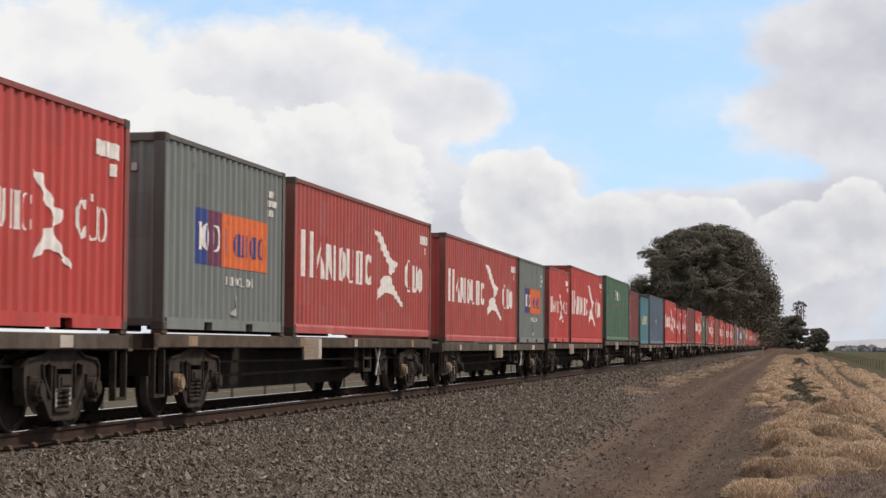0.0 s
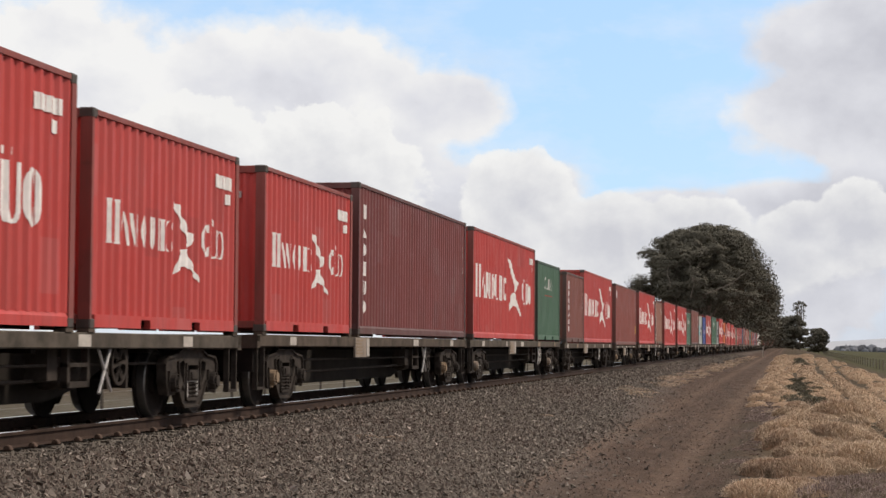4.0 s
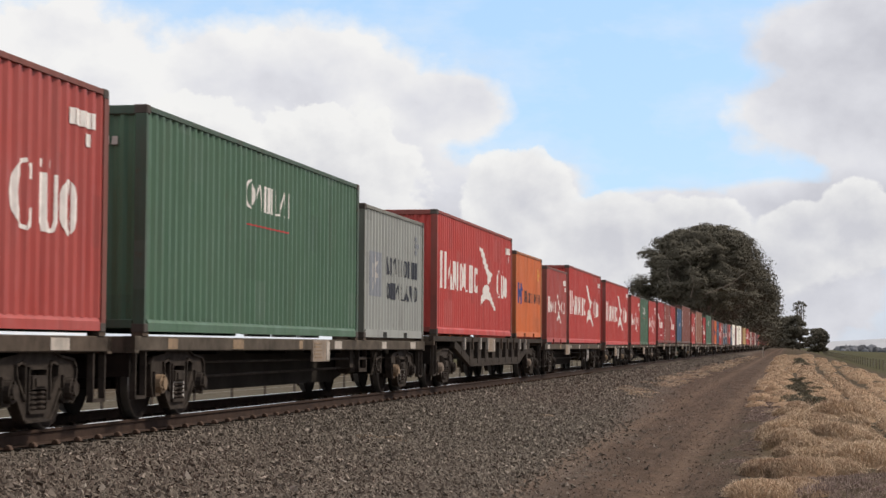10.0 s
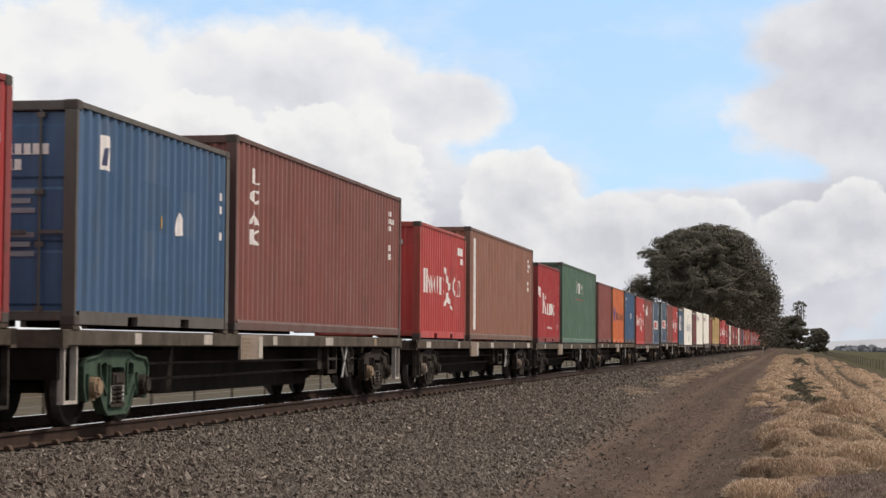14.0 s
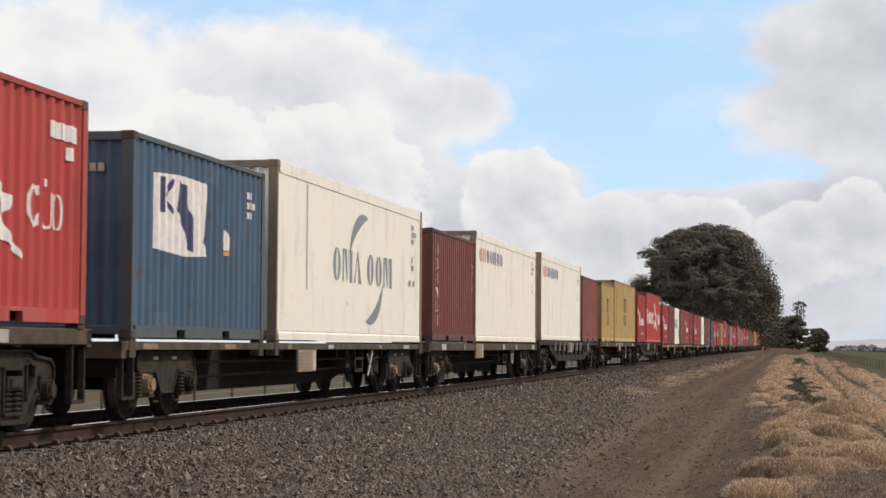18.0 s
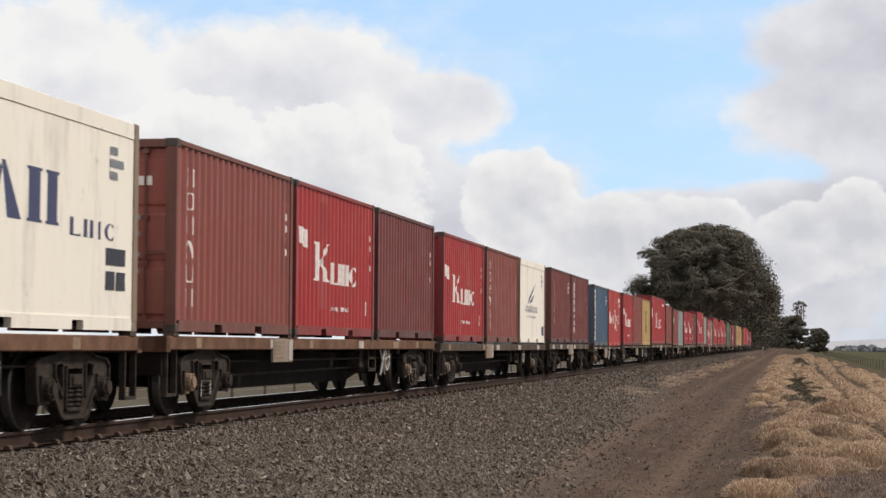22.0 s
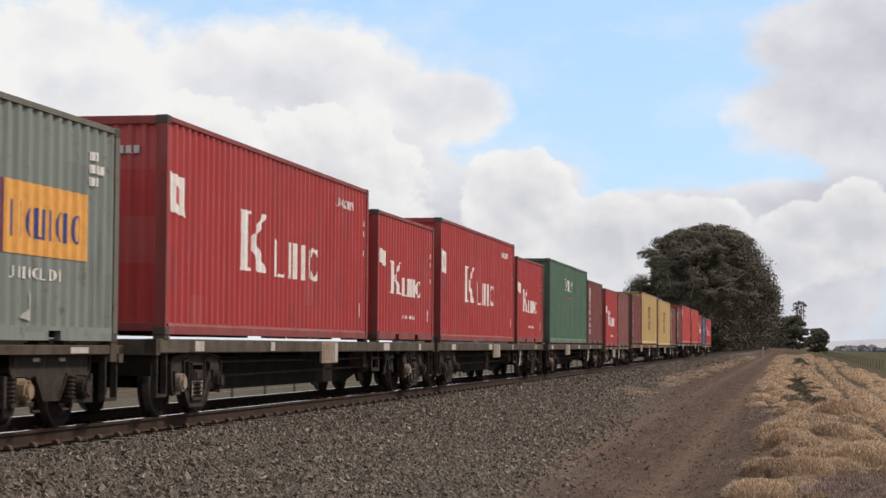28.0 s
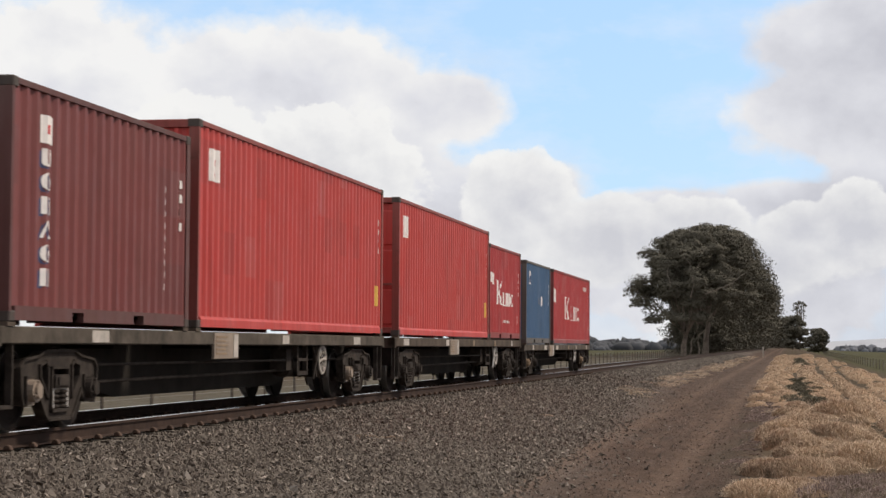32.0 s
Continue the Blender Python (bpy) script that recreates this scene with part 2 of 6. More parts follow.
# first steel and the belly: shade under the wagons put into near-black colours
STEEL = {"grime_shade": plain("grime_shade_steel", (0.011, 0.008, 0.0065), 0.9, 0.0, 0.45, 3), "sill": SILLS[0], "belly": plain("shaded_belly", (0.023, 0.019, 0.016), 0.9, 0.0, 0.4, 1.5),
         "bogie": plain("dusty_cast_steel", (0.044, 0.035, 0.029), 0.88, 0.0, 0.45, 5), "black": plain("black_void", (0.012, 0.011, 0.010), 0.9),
         "wheel": plain("worn_wheel", (0.026, 0.02, 0.017), 0.85, 0.0, 0.3, 6), "tread": plain("worn_tread", (0.16, 0.15, 0.14), 0.42, 0.8, 0.15, 4),
         "rail": plain("rusty_rail", (0.044, 0.027, 0.02), 0.85, 0.0, 0.35, 4), "panel": plain("pale_data_panel", (0.27, 0.21, 0.16), 0.6, 0.0, 0.25, 4),
         "white": plain("dirty_white_paint", (0.46, 0.41, 0.36), 0.6, 0.0, 0.25, 5), "green": plain("green_cast_steel", (0.055, 0.085, 0.06), 0.85, 0.0, 0.4, 3), "ochre": plain("ochre_patch", (0.26, 0.18, 0.11), 0.7, 0.0, 0.3, 5)}


# ---- mesh helpers ----
def box(bm, x0, x1, y0, y1, z0, z1):
    v = [bm.verts.new(c) for c in ((x0, y0, z0), (x1, y0, z0), (x1, y1, z0), (x0, y1, z0), (x0, y0, z1), (x1, y0, z1), (x1, y1, z1), (x0, y1, z1))]
    for f in ((3, 2, 1, 0), (4, 5, 6, 7), (0, 1, 5, 4), (1, 2, 6, 5), (2, 3, 7, 6), (3, 0, 4, 7)):
        bm.faces.new([v[i] for i in f])
    return v


def prism(bm, outline, axis, a, b):
    """An outline of 2D points drawn out along an axis from a to b."""
    def at(p, k):
        return {"x": (k, p[0], p[1]), "y": (p[0], k, p[1]), "z": (p[0], p[1], k)}[axis]
    lo, hi = [bm.verts.new(at(p, a)) for p in outline], [bm.verts.new(at(p, b)) for p in outline]
    n = len(outline)
    bm.faces.new(lo)
    bm.faces.new(hi[::-1])
    for i in range(n):
        bm.faces.new((lo[(i + 1) % n], lo[i], hi[i], hi[(i + 1) % n]))


def rod(bm, p, q, r, n=8):
    p, q = Vector(p), Vector(q)
    d = (q - p).normalized()
    u = d.orthogonal().normalized()
    w = d.cross(u)
    ring = [[bm.verts.new(c + u * math.cos(2 * math.pi * i / n) * r + w * math.sin(2 * math.pi * i / n) * r) for i in range(n)] for c in (p, q)]
    for i in range(n):
        bm.faces.new((ring[0][i], ring[0][(i + 1) % n], ring[1][(i + 1) % n], ring[1][i]))
    bm.faces.new(ring[0][::-1])
    bm.faces.new(ring[1])


def lathe(bm, profile, n=24):
    """Turns (x, r) points about the x axis."""
    rings = [[bm.verts.new((x, r * math.cos(2 * math.pi * i / n), r * math.sin(2 * math.pi * i / n))) for i in range(n)] for x, r in profile]
    for a, b in zip(rings, rings[1:]):
        for i in range(n):
            bm.faces.new((a[i], a[(i + 1) % n], b[(i + 1) % n], b[i]))
    bm.faces.new(rings[0][::-1])
    bm.faces.new(rings[-1])


MESHES = {}


def shared(key, build, bevel=0.0):
    """One mesh for all alike pieces; its material sits on the objects."""
    if key not in MESHES:
        bm = bmesh.new()
        build(bm)
        if bevel:
            bmesh.ops.bevel(bm, geom=list(bm.edges), offset=bevel, segments=1, affect="EDGES")
        bmesh.ops.recalc_face_normals(bm, faces=list(bm.faces))
        me = bpy.data.meshes.new("mesh")
        bm.to_mesh(me)
        bm.free()
        me.materials.append(None)
        MESHES[key] = me
    return MESHES[key]


def piece(name, me, mat, parent, at=(0, 0, 0), turn=0.0, label=""):
    ob = new(name, me)
    ob.material_slots[0].link = "OBJECT"
    ob.material_slots[0].material = mat
    ob.parent = parent
    ob.location, ob.rotation_euler = at, (0, 0, radians(turn))
    if label:
        ob["label"] = label
    return ob


def part(name, bm, mat, parent, label=""):
    bmesh.ops.recalc_face_normals(bm, faces=list(bm.faces))
    me = bpy.data.meshes.new(name)
    bm.to_mesh(me)
    bm.free()
    me.materials.append(mat)
    ob = new(name, me)
    ob.parent = parent
    if label:
        ob["label"] = label
    return ob


# ---- the line's course ----
def across(s):
    """Where the near side of the train lies across the line, at s metres along it: a faint bend."""
    a, b = min(max(s, 0.0), 350.0), min(max(s - 350.0, 0.0), 280.0)
    return -7.987 + 1.6e-5 * a * a / 2 + 0.0056 * b - 0.00002 * b * b / 2


def rise(s):
    """The line climbs gently away from the camera."""
    if s < 0:
        return 0.0
    return 0.002 * (s * s / 200.0 if s < 100 else s - 50.0)


def track_pose(s):
    p, q = (Vector((across(k) - 1.219, k, rise(k))) for k in (s - 2.0, s + 2.0))
    d = q - p
    return pose(across(s) - 1.219, s, rise(s), math.degrees(math.asin(d.z / d.length)), 0, -math.degrees(math.atan2(d.x, d.y)))


# ---- containers ----
WIDE = 1.219
RIB = 0.278


def wave(length):
    """Break points of a corrugated wall: (y, depth)."""
    n = max(1, round((length - 0.36) / RIB))
    p = (length - 0.36) / n
    out, y = [(-length / 2 + 0.1, 0.0)], -length / 2 + 0.18
    for i in range(n):
        out += [(y + p * 0.13, 0.0), (y + p * 0.37, 0.036), (y + p * 0.63, 0.036), (y + p * 0.87, 0.0)]
        y += p
    return out + [(length / 2 - 0.1, 0.0)]


def smooth(length):
    """Nearly flat lining of an insulated container, with faint battens."""
    n = round(length / 0.6)
    p = (length - 0.2) / n
    out = []
    for i in range(n):
        y = -length / 2 + 0.1 + i * p
        out += [(y, 0.003), (y + 0.03, 0.0), (y + p - 0.04, 0.0), (y + p - 0.01, 0.003)]
    return out + [(length / 2 - 0.1, 0.003)]


def depth_at(pts, y):
    for (a, da), (b, db) in zip(pts, pts[1:]):
        if a <= y <= b:
            return da + (db - da) * (y - a) / max(b - a, 1e-6)
    return 0.0


def wall_mesh(length, z0, z1, kind):
    pts = smooth(length) if kind == "smooth" else wave(length)

    def build(bm):
        rows = [[bm.verts.new((WIDE - 0.016 - d, y, z)) for y, d in pts] for z in (z0, z1)]
        back = [[bm.verts.new((WIDE - 0.06, y, z)) for y in (pts[0][0], pts[-1][0])] for z in (z0, z1)]
        for i in range(len(pts) - 1):
            bm.faces.new((rows[0][i], rows[0][i + 1], rows[1][i + 1], rows[1][i]))
        bm.faces.new((back[0][1], back[0][0], back[1][0], back[1][1]))
    return build


def end_mesh(h):
    def build(bm):
        n = 11
        p = 2.16 / n
        pts = []
        for i in range(n):
            x = -1.08 + i * p
            pts += [(x + p * 0.1, 0.0), (x + p * 0.35, 0.04), (x + p * 0.65, 0.04), (x + p * 0.9, 0.0)]
        rows = [[bm.verts.new((x, d + 0.02, z)) for x, d in pts] for z in (0.16, h - 0.12)]
        for i in range(len(pts) - 1):
            bm.faces.new((rows[0][i], rows[0][i + 1], rows[1][i + 1], rows[1][i]))
        box(bm, -1.08, 1.08, 0.062, 0.09, 0.16, h - 0.12)
    return build


def door_mesh(h):
    def build(bm):
        face = [(0.07, 0.14), (0.02, 0.14)]
        hh = (h - 0.4) / 3
        for i in range(3):
            a, b = 0.22 + i * hh, 0.22 + (i + 1) * hh - 0.09
            face += [(0.02, a), (0.0, a + 0.03), (0.0, b - 0.03), (0.02, b)]
        prism(bm, face + [(0.02, h - 0.13), (0.07, h - 0.13)], "x", -0.525, 0.525)
    return build


def lockrod_mesh(h):
    def build(bm):
        rod(bm, (0, -0.035, 0.1), (0, -0.035, h - 0.1), 0.017, 6)
        for z in (0.16, 0.9, 1.5, h - 0.2):
            box(bm, -0.05, 0.05, -0.05, 0.0, z, z + 0.06)
        box(bm, -0.02, 0.32, -0.05, -0.03, 1.05, 1.09)
    return build


def bottom_rail_mesh(length):
    """The bottom side rail; on short boxes two fork pockets are cut up into it."""
    def build(bm):
        a, z1 = length / 2 - 0.17, 0.17
        if length < 7:
            under = [(-a, 0.015), (-1.22, 0.015), (-1.22, 0.125), (-0.86, 0.125), (-0.86, 0.015), (0.86, 0.015), (0.86, 0.125), (1.22, 0.125), (1.22, 0.015), (a, 0.015)]
            prism(bm, under + [(a, z1), (-a, z1)], "x", WIDE - 0.09, WIDE - 0.006)
        else:
            prism(bm, [(WIDE - 0.09, 0.015), (WIDE - 0.005, 0.015), (WIDE - 0.005, 0.125), (WIDE - 0.03, z1), (WIDE - 0.09, z1)], "y", -a, a)
    return build


def roof_mesh(length, h):
    def build(bm):
        n = round(length / 0.42)
        ys = []
        for i in range(n):
            y = -length / 2 + 0.15 + (length - 0.3) * i / n
            p = (length - 0.3) / n
            ys += [(y, 0), (y + p * 0.35, 0), (y + p * 0.5, -0.018), (y + p * 0.85, -0.018)]
        ys.append((length / 2 - 0.15, 0))
        rows = [[bm.verts.new((x, y, h - 0.012 + d * k)) for y, d in ys] for x, k in ((-WIDE + 0.05, 0), (-WIDE + 0.2, 1), (WIDE - 0.2, 1), (WIDE - 0.05, 0))]
        for a, b in zip(rows, rows[1:]):
            for i in range(len(ys) - 1):
                bm.faces.new((a[i], a[i + 1], b[i + 1], b[i]))
    return build


def decal_mesh(pts, polys, lift=0.0):
    """Painted shapes that follow the wall's corrugations, in thin slices."""
    base = sorted({round(y, 4) for y, _ in pts})

    def span(poly, y):
        zs = []
        for (a, za), (b, zb) in zip(poly, poly[1:] + poly[:1]):
            if (a <= y < b) or (b <= y < a):
                zs.append(za + (zb - za) * (y - a) / (b - a))
        return sorted(zs)

    def build(bm):
        made = {}

        def corner(y, z):
            k = (round(y, 4), round(z, 4))
            if k not in made:
                made[k] = bm.verts.new((WIDE - 0.013 + lift - depth_at(pts, y), y, z))
            return made[k]
        lo, hi = min(p[0] for q in polys for p in q), max(p[0] for q in polys for p in q)
        ys = sorted({*[round(p[0], 4) for q in polys for p in q], *[b for b in base if lo < b < hi]})
        square = all(len(q) == 4 and len({round(p[0], 4) for p in q}) == 2 and len({round(p[1], 4) for p in q}) == 2 for q in polys)
        for a, b in zip(ys, ys[1:]):
            if b - a < 0.002:
                continue
            e = (b - a) * 1e-3
            rows = []
            for q in polys:
                za, zb = span(q, a + e), span(q, b - e)
                if len(za) == len(zb):
                    rows += [[za[i], za[i + 1], zb[i], zb[i + 1]] for i in range(0, len(za) - 1, 2)]
            if square:
                rows.sort()
                out = []
                for r in rows:
                    if out and r[0] <= out[-1][1] + 1e-5:
                        out[-1][1] = out[-1][3] = max(out[-1][1], r[1])
                    else:
                        out.append(list(r))
                rows = out
            for z0, z1, w0, w1 in rows:
                c = [corner(a, z0), corner(b, w0), corner(b, w1), corner(a, z1)]
                c = [v for i, v in enumerate(c) if v not in c[:i]]
                if len(c) > 2 and bm.faces.get(c) is None:
                    bm.faces.new(c)
    return build


def crescent(x, r, thick):
    """Half a ring that bulges away from x by r, in a unit cell."""
    out, n = [], 8
    for i in range(n + 1):
        a = math.pi * (i / n - 0.5)
        out.append((x + r * math.cos(a), 0.5 + 0.5 * math.sin(a)))
    for i in range(n, -1, -1):
        a = math.pi * (i / n - 0.5)
        out.append((x + (r - math.copysign(thick, r)) * math.cos(a), 0.5 + 0.44 * math.sin(a)))
    return out


def stem(x, w, foot=0.05):
    if foot <= 0:
        return [(x, 0), (x + w, 0), (x + w, 1), (x, 1)]
    return [(x - foot, 0), (x + w + foot, 0), (x + w + foot, 0.05), (x + w, 0.06), (x + w, 0.94), (x + w + foot, 0.95), (x + w + foot, 1), (x - foot, 1), (x - foot, 0.95), (x, 0.94), (x, 0.06), (x - foot, 0.05)]


def stroke_cell(code, t, n, foot):
    """The plain strokes of one cell of a painted word: uprights, slants, half rings."""
    if code == "h":
        return [stem(0.08, t, foot), stem(0.94 - t, t * 0.9, foot)]
    if code == "v":
        return [[(0.0, 0), (n, 0), (0.44, 0.84), (0.40, 0.95)], [(0.42, 1), (0.52, 1), (1.0, 0), (1.0 - t * 1.15, 0)]]
    if code == "m":
        return [stem(0.03, n, 0), [(n + 0.04, 1), (n + 0.04 + t, 1), (0.52, 0.1), (0.45, 0.0)], [(0.54, 0.12), (0.53, 0.02), (0.92 - t, 1), (0.86 - t, 1)], stem(0.97 - t, t, 0)]
    if code == "n":
        return [stem(0.03, n, 0), [(n + 0.04, 1), (n + 0.04 + t, 1), (0.95 - n, 0), (0.95 - n - t, 0)], stem(0.97 - n, n, 0)]
    if code == "u":
        return [[(0.06, 1), (0.06, 0.2), (0.2, 0.03), (0.5, 0.0), (0.8, 0.03), (0.94, 0.2), (0.94, 1), (0.94 - n, 1), (0.94 - n, 0.22), (0.74, 0.1), (0.5, 0.07), (0.06 + t, 0.22), (0.06 + t, 1)]]
    if code == "o":
        return [crescent(0.49, -0.44, t), crescent(0.51, 0.44, t)]
    if code == "c":
        return [crescent(0.62, -0.56, t), [(0.64, 0.92), (0.9, 0.95), (0.9, 0.72), (0.82, 0.72)], [(0.64, 0.0), (0.9, 0.06), (0.9, 0.34), (0.82, 0.3), (0.64, 0.08)]]
    if code == "d":
        return [stem(0.06, t, 0), crescent(0.1 + t, 0.86 - t, t)]
    if code == "k":
        return [stem(0.06, t, foot), [(0.10 + t + foot, 0.46), (0.80, 1.0), (0.98, 1.0), (0.10 + t + foot, 0.36)], [(0.40, 0.50), (0.52, 0.64), (1.0, 0.0), (1.0 - t * 1.2, 0.0)]]
    if code == "e":
        return [stem(0.08, t, 0), rect(0.1 + t, 0.9, 0, 0.09), rect(0.1 + t, 0.72, 0.45, 0.54), rect(0.1 + t, 0.9, 0.91, 1)]
    if code == "l":
        return [stem(0.12, t, 0), [(0.14 + t, 0), (0.94, 0), (0.94, 0.2), (0.84, 0.08), (0.14 + t, 0.08)]]
    return [stem(0.5 - t / 2, t, foot)]


def bars(y0, y1, z0, z1, codes, first=0.0, bold=0.2, foot=0.05):
    """A painted word as a row of plain stroke cells; the first one may stand taller."""
    wide = {"m": 1.3, "i": 0.45, "h": 1.1}
    cells = [wide.get(c, 1.0) * (1.4 if i == 0 and first else 1.0) for i, c in enumerate(codes)]
    w = (y1 - y0) / sum(cells)
    out, y = [], y0
    for i, c in enumerate(codes):
        k, top = cells[i] * w, z1 + (first if i == 0 else 0.0)
        for q in stroke_cell(c, bold / cells[i], bold * 0.5 / cells[i], foot):
            out.append([(y + a * k * 0.88, z0 + b * (top - z0)) for a, b in q])
        y += k
    return out


def lines(y, z, rows, high, pitch):
    """Short rows of small painted characters, as plain blocks."""
    out = []
    for i, (n, w) in enumerate(rows):
        for k in range(n):
            out.append(rect(y + k * w * 1.3, y + k * w * 1.3 + w, z - i * pitch - high, z - i * pitch))
        out.append(rect(y, y + (n - 1) * w * 1.3 + w, z - i * pitch - high, z - i * pitch - high + 0.005))
    out.append(rect(y, y + 0.005, z - (len(rows) - 1) * pitch - high, z))
    return out


def rect(a, b, c, d):
    return [(a, c), (b, c), (b, d), (a, d)]


def figure(y0, y1, z0, z1):
    """Two ragged wings that meet in the middle."""
    up = [(0.0, 1.0), (0.24, 0.98), (0.40, 0.82), (0.58, 0.66), (0.80, 0.62), (0.68, 0.49), (0.56, 0.43), (0.46, 0.60), (0.28, 0.74), (0.14, 0.90)]
    down = [(0.30, 0.40), (0.54, 0.43), (0.66, 0.29), (1.0, 0.04), (0.96, 0.0), (0.64, 0.17), (0.40, 0.19), (0.10, 0.07), (0.17, 0.21)]
    return [[(y0 + (y1 - y0) * a, z0 + (z1 - z0) * b) for a, b in q] for q in (up, down)]


def column(y, z0, z1, w, codes):
    """A word written downwards, as a column of stroke cells."""
    p = (z1 - z0) / len(codes)
    out = []
    for i, c in enumerate(codes):
        z = z1 - (i + 1) * p
        for q in stroke_cell(c, 0.3, 0.2, 0):
            out.append([(y + a * w, z + p * 0.14 + b * p * 0.74) for a, b in q])
    return out


def swoosh(yc, zc, r, a0, a1, t, tall=1.2):
    """A tapering arc in short pieces."""
    n = 12
    ring = []
    for i in range(n + 1):
        a, w = radians(a0 + (a1 - a0) * i / n), t * (0.12 + math.sin(math.pi * i / n))
        ring.append([(yc + (r + k * w / 2) * math.cos(a), zc + (r * tall + k * w / 2) * math.sin(a)) for k in (-1, 1)])
    return [[p[0], q[0], q[1], p[1]] for p, q in zip(ring, ring[1:])]


def design(kind, length, h):
    """The paintwork on a side wall: rows of (name, colour, shapes)."""
    def Y(f):
        return -length / 2 + f * length
    Z = lambda f: f * h
    long = length > 7
    # the small registration marks near the top corner, as bars
    ym = length / 2 - (1.15 if long else 1.0)
    regs = lines(ym, h - 0.36, ((4, 0.055), (7, 0.055), (4, 0.055)), 0.10, 0.15) + (lines(ym + 0.05, h - 1.05, ((1, 0.08), (2, 0.08)), 0.12, 0.18) if long else [])
    plate = ("number_plate", "white", [rect(ym - 0.1 + 0.105 * i, ym - 0.005 + 0.105 * i, h - 0.52, h - 0.34) for i in range(8)] + [rect(ym - 0.1, ym + 0.735, h - 0.345, h - 0.338), rect(ym - 0.1, ym + 0.735, h - 0.525, h - 0.515)])
    size = ("size_mark", "white", [rect(ym + 0.42, ym + 0.62, h - 0.74, h - 0.59)])
    side = lines(length / 2 - 0.42, h - 0.62, ((2, 0.07), (2, 0.07), (1, 0.07), (2, 0.07)), 0.11, 0.19)
    small = ("marking", "white", regs)
    foot_mark = ("small_mark", "white", stroked("h", length / 2 - 0.78, length / 2 - 0.52, 0.42, 0.68))
    if kind == "wings":
        if long:
            word, short, fig = (0.04, 0.50, 0.375, 0.62, 0.06), (0.765, 0.93, 0.37, 0.60, 0.04), (0.505, 0.75, 0.235, 0.81)
        else:
            word, short, fig = (0.10, 0.51, 0.40, 0.56, 0.05), (0.715, 0.89, 0.40, 0.56, 0.03), (0.50, 0.70, 0.26, 0.66)
        up, down = figure(Y(fig[0]), Y(fig[1]), Z(fig[2]), Z(fig[3]))
        ys, zs, ws = Y((short[0] + short[1]) / 2), Z(short[3] + 0.02), 0.02 * length / 2
        return [("lettering", "white", bars(Y(word[0]), Y(word[1]), Z(word[2]), Z(word[3]), "hvmouhc", word[4] * h, 0.32 if long else 0.28)),
                ("short_lettering", "white", bars(Y(short[0]), Y(short[1]), Z(short[2]), Z(short[3]), "cuo", short[4] * h, 0.3 if long else 0.26) + [rect(ys - ws * 1.4, ys - ws * 0.6, zs, zs + 0.09), rect(ys + ws * 0.4, ys + ws * 1.2, zs, zs + 0.09)]),
                ("upper_wing", "white", [up]), ("lower_wing", "white", [down]), plate, size]
    if kind == "kay":
        if long:
            return [("large_letter", "white", bars(Y(0.285), Y(0.425), Z(0.345), Z(0.66), "k", 0.0, 0.26, 0.06)), ("lettering", "white", bars(Y(0.435), Y(0.69), Z(0.335), Z(0.54), "lihc", 0.0, 0.27)),
                    ("flag", "white", [[(Y(0.015), Z(0.57)), (Y(0.075), Z(0.55)), (Y(0.065), Z(0.73)), (Y(0.012), Z(0.75))]]), ("flag_figure", "red", [[(Y(0.032), Z(0.61)), (Y(0.055), Z(0.60)), (Y(0.052), Z(0.68)), (Y(0.032), Z(0.69))]]),
                    ("web_address", "white", bars(Y(0.79), Y(0.90), h - 0.50, h - 0.34, "uhckcion", 0.0, 0.3, 0)),
                    ("marking", "white", side), foot_mark]
        return [("large_letter", "white", bars(Y(0.21), Y(0.43), Z(0.37), Z(0.63), "k", 0.0, 0.26, 0.06)), ("lettering", "white", bars(Y(0.42), Y(0.76), Z(0.36), Z(0.51), "lihc", 0.0, 0.27)),
                ("flag", "white", [[(Y(0.06), Z(0.60)), (Y(0.13), Z(0.57)), (Y(0.135), Z(0.69)), (Y(0.055), Z(0.71))]]), ("flag_figure", "red", [[(Y(0.08), Z(0.615)), (Y(0.105), Z(0.605)), (Y(0.105), Z(0.67)), (Y(0.08), Z(0.68))]]),
                ("web_address", "white", bars(Y(0.42), Y(0.64), Z(0.175), Z(0.205), "uicklinion", 0.0, 0.3, 0)),
                ("marking", "white", side), foot_mark]
    if kind == "word":
        a, b = (0.38, 0.59) if long else (0.33, 0.66)
        return [("lettering", "white", bars(Y(a), Y(b), Z(0.66), Z(0.80), "ovhilvi", 0.05, 0.24)), ("underline", "red", [rect(Y(a), Y(b), Z(0.575), Z(0.583))]),
                ("marking", "white", column(length / 2 - 0.95, h - 1.7, h - 0.5, 0.07, "hohvuhohuvhohu"))]
    if kind in ("ensign", "amber_ensign"):
        c = "orange" if kind == "ensign" else "amber"
        return [("blue_field", "blue", [rect(Y(0.24), Y(0.335), Z(0.36), Z(0.66))]), ("plum_field", "plum", [rect(Y(0.335), Y(0.44), Z(0.36), Z(0.66))]), ("bright_field", c, [rect(Y(0.44), Y(0.83), Z(0.36), Z(0.66))]),
                ("lettering", "white", bars(Y(0.25), Y(0.43), Z(0.435), Z(0.585), "ioo", 0.0, 0.26)), ("dark_lettering", "blue", bars(Y(0.47), Y(0.80), Z(0.43), Z(0.56), "holiloho", 0.05, 0.26, 0)),
                ("web_address", "white", bars(Y(0.46), Y(0.70), Z(0.26), Z(0.31), "uuioclioi", 0.0, 0.26, 0)), ("scuff", "pale", [[(Y(0.52), Z(0.10)), (Y(0.55), Z(0.14)), (Y(0.545), Z(0.22)), (Y(0.565), Z(0.15)), (Y(0.56), Z(0.08))]]), small]
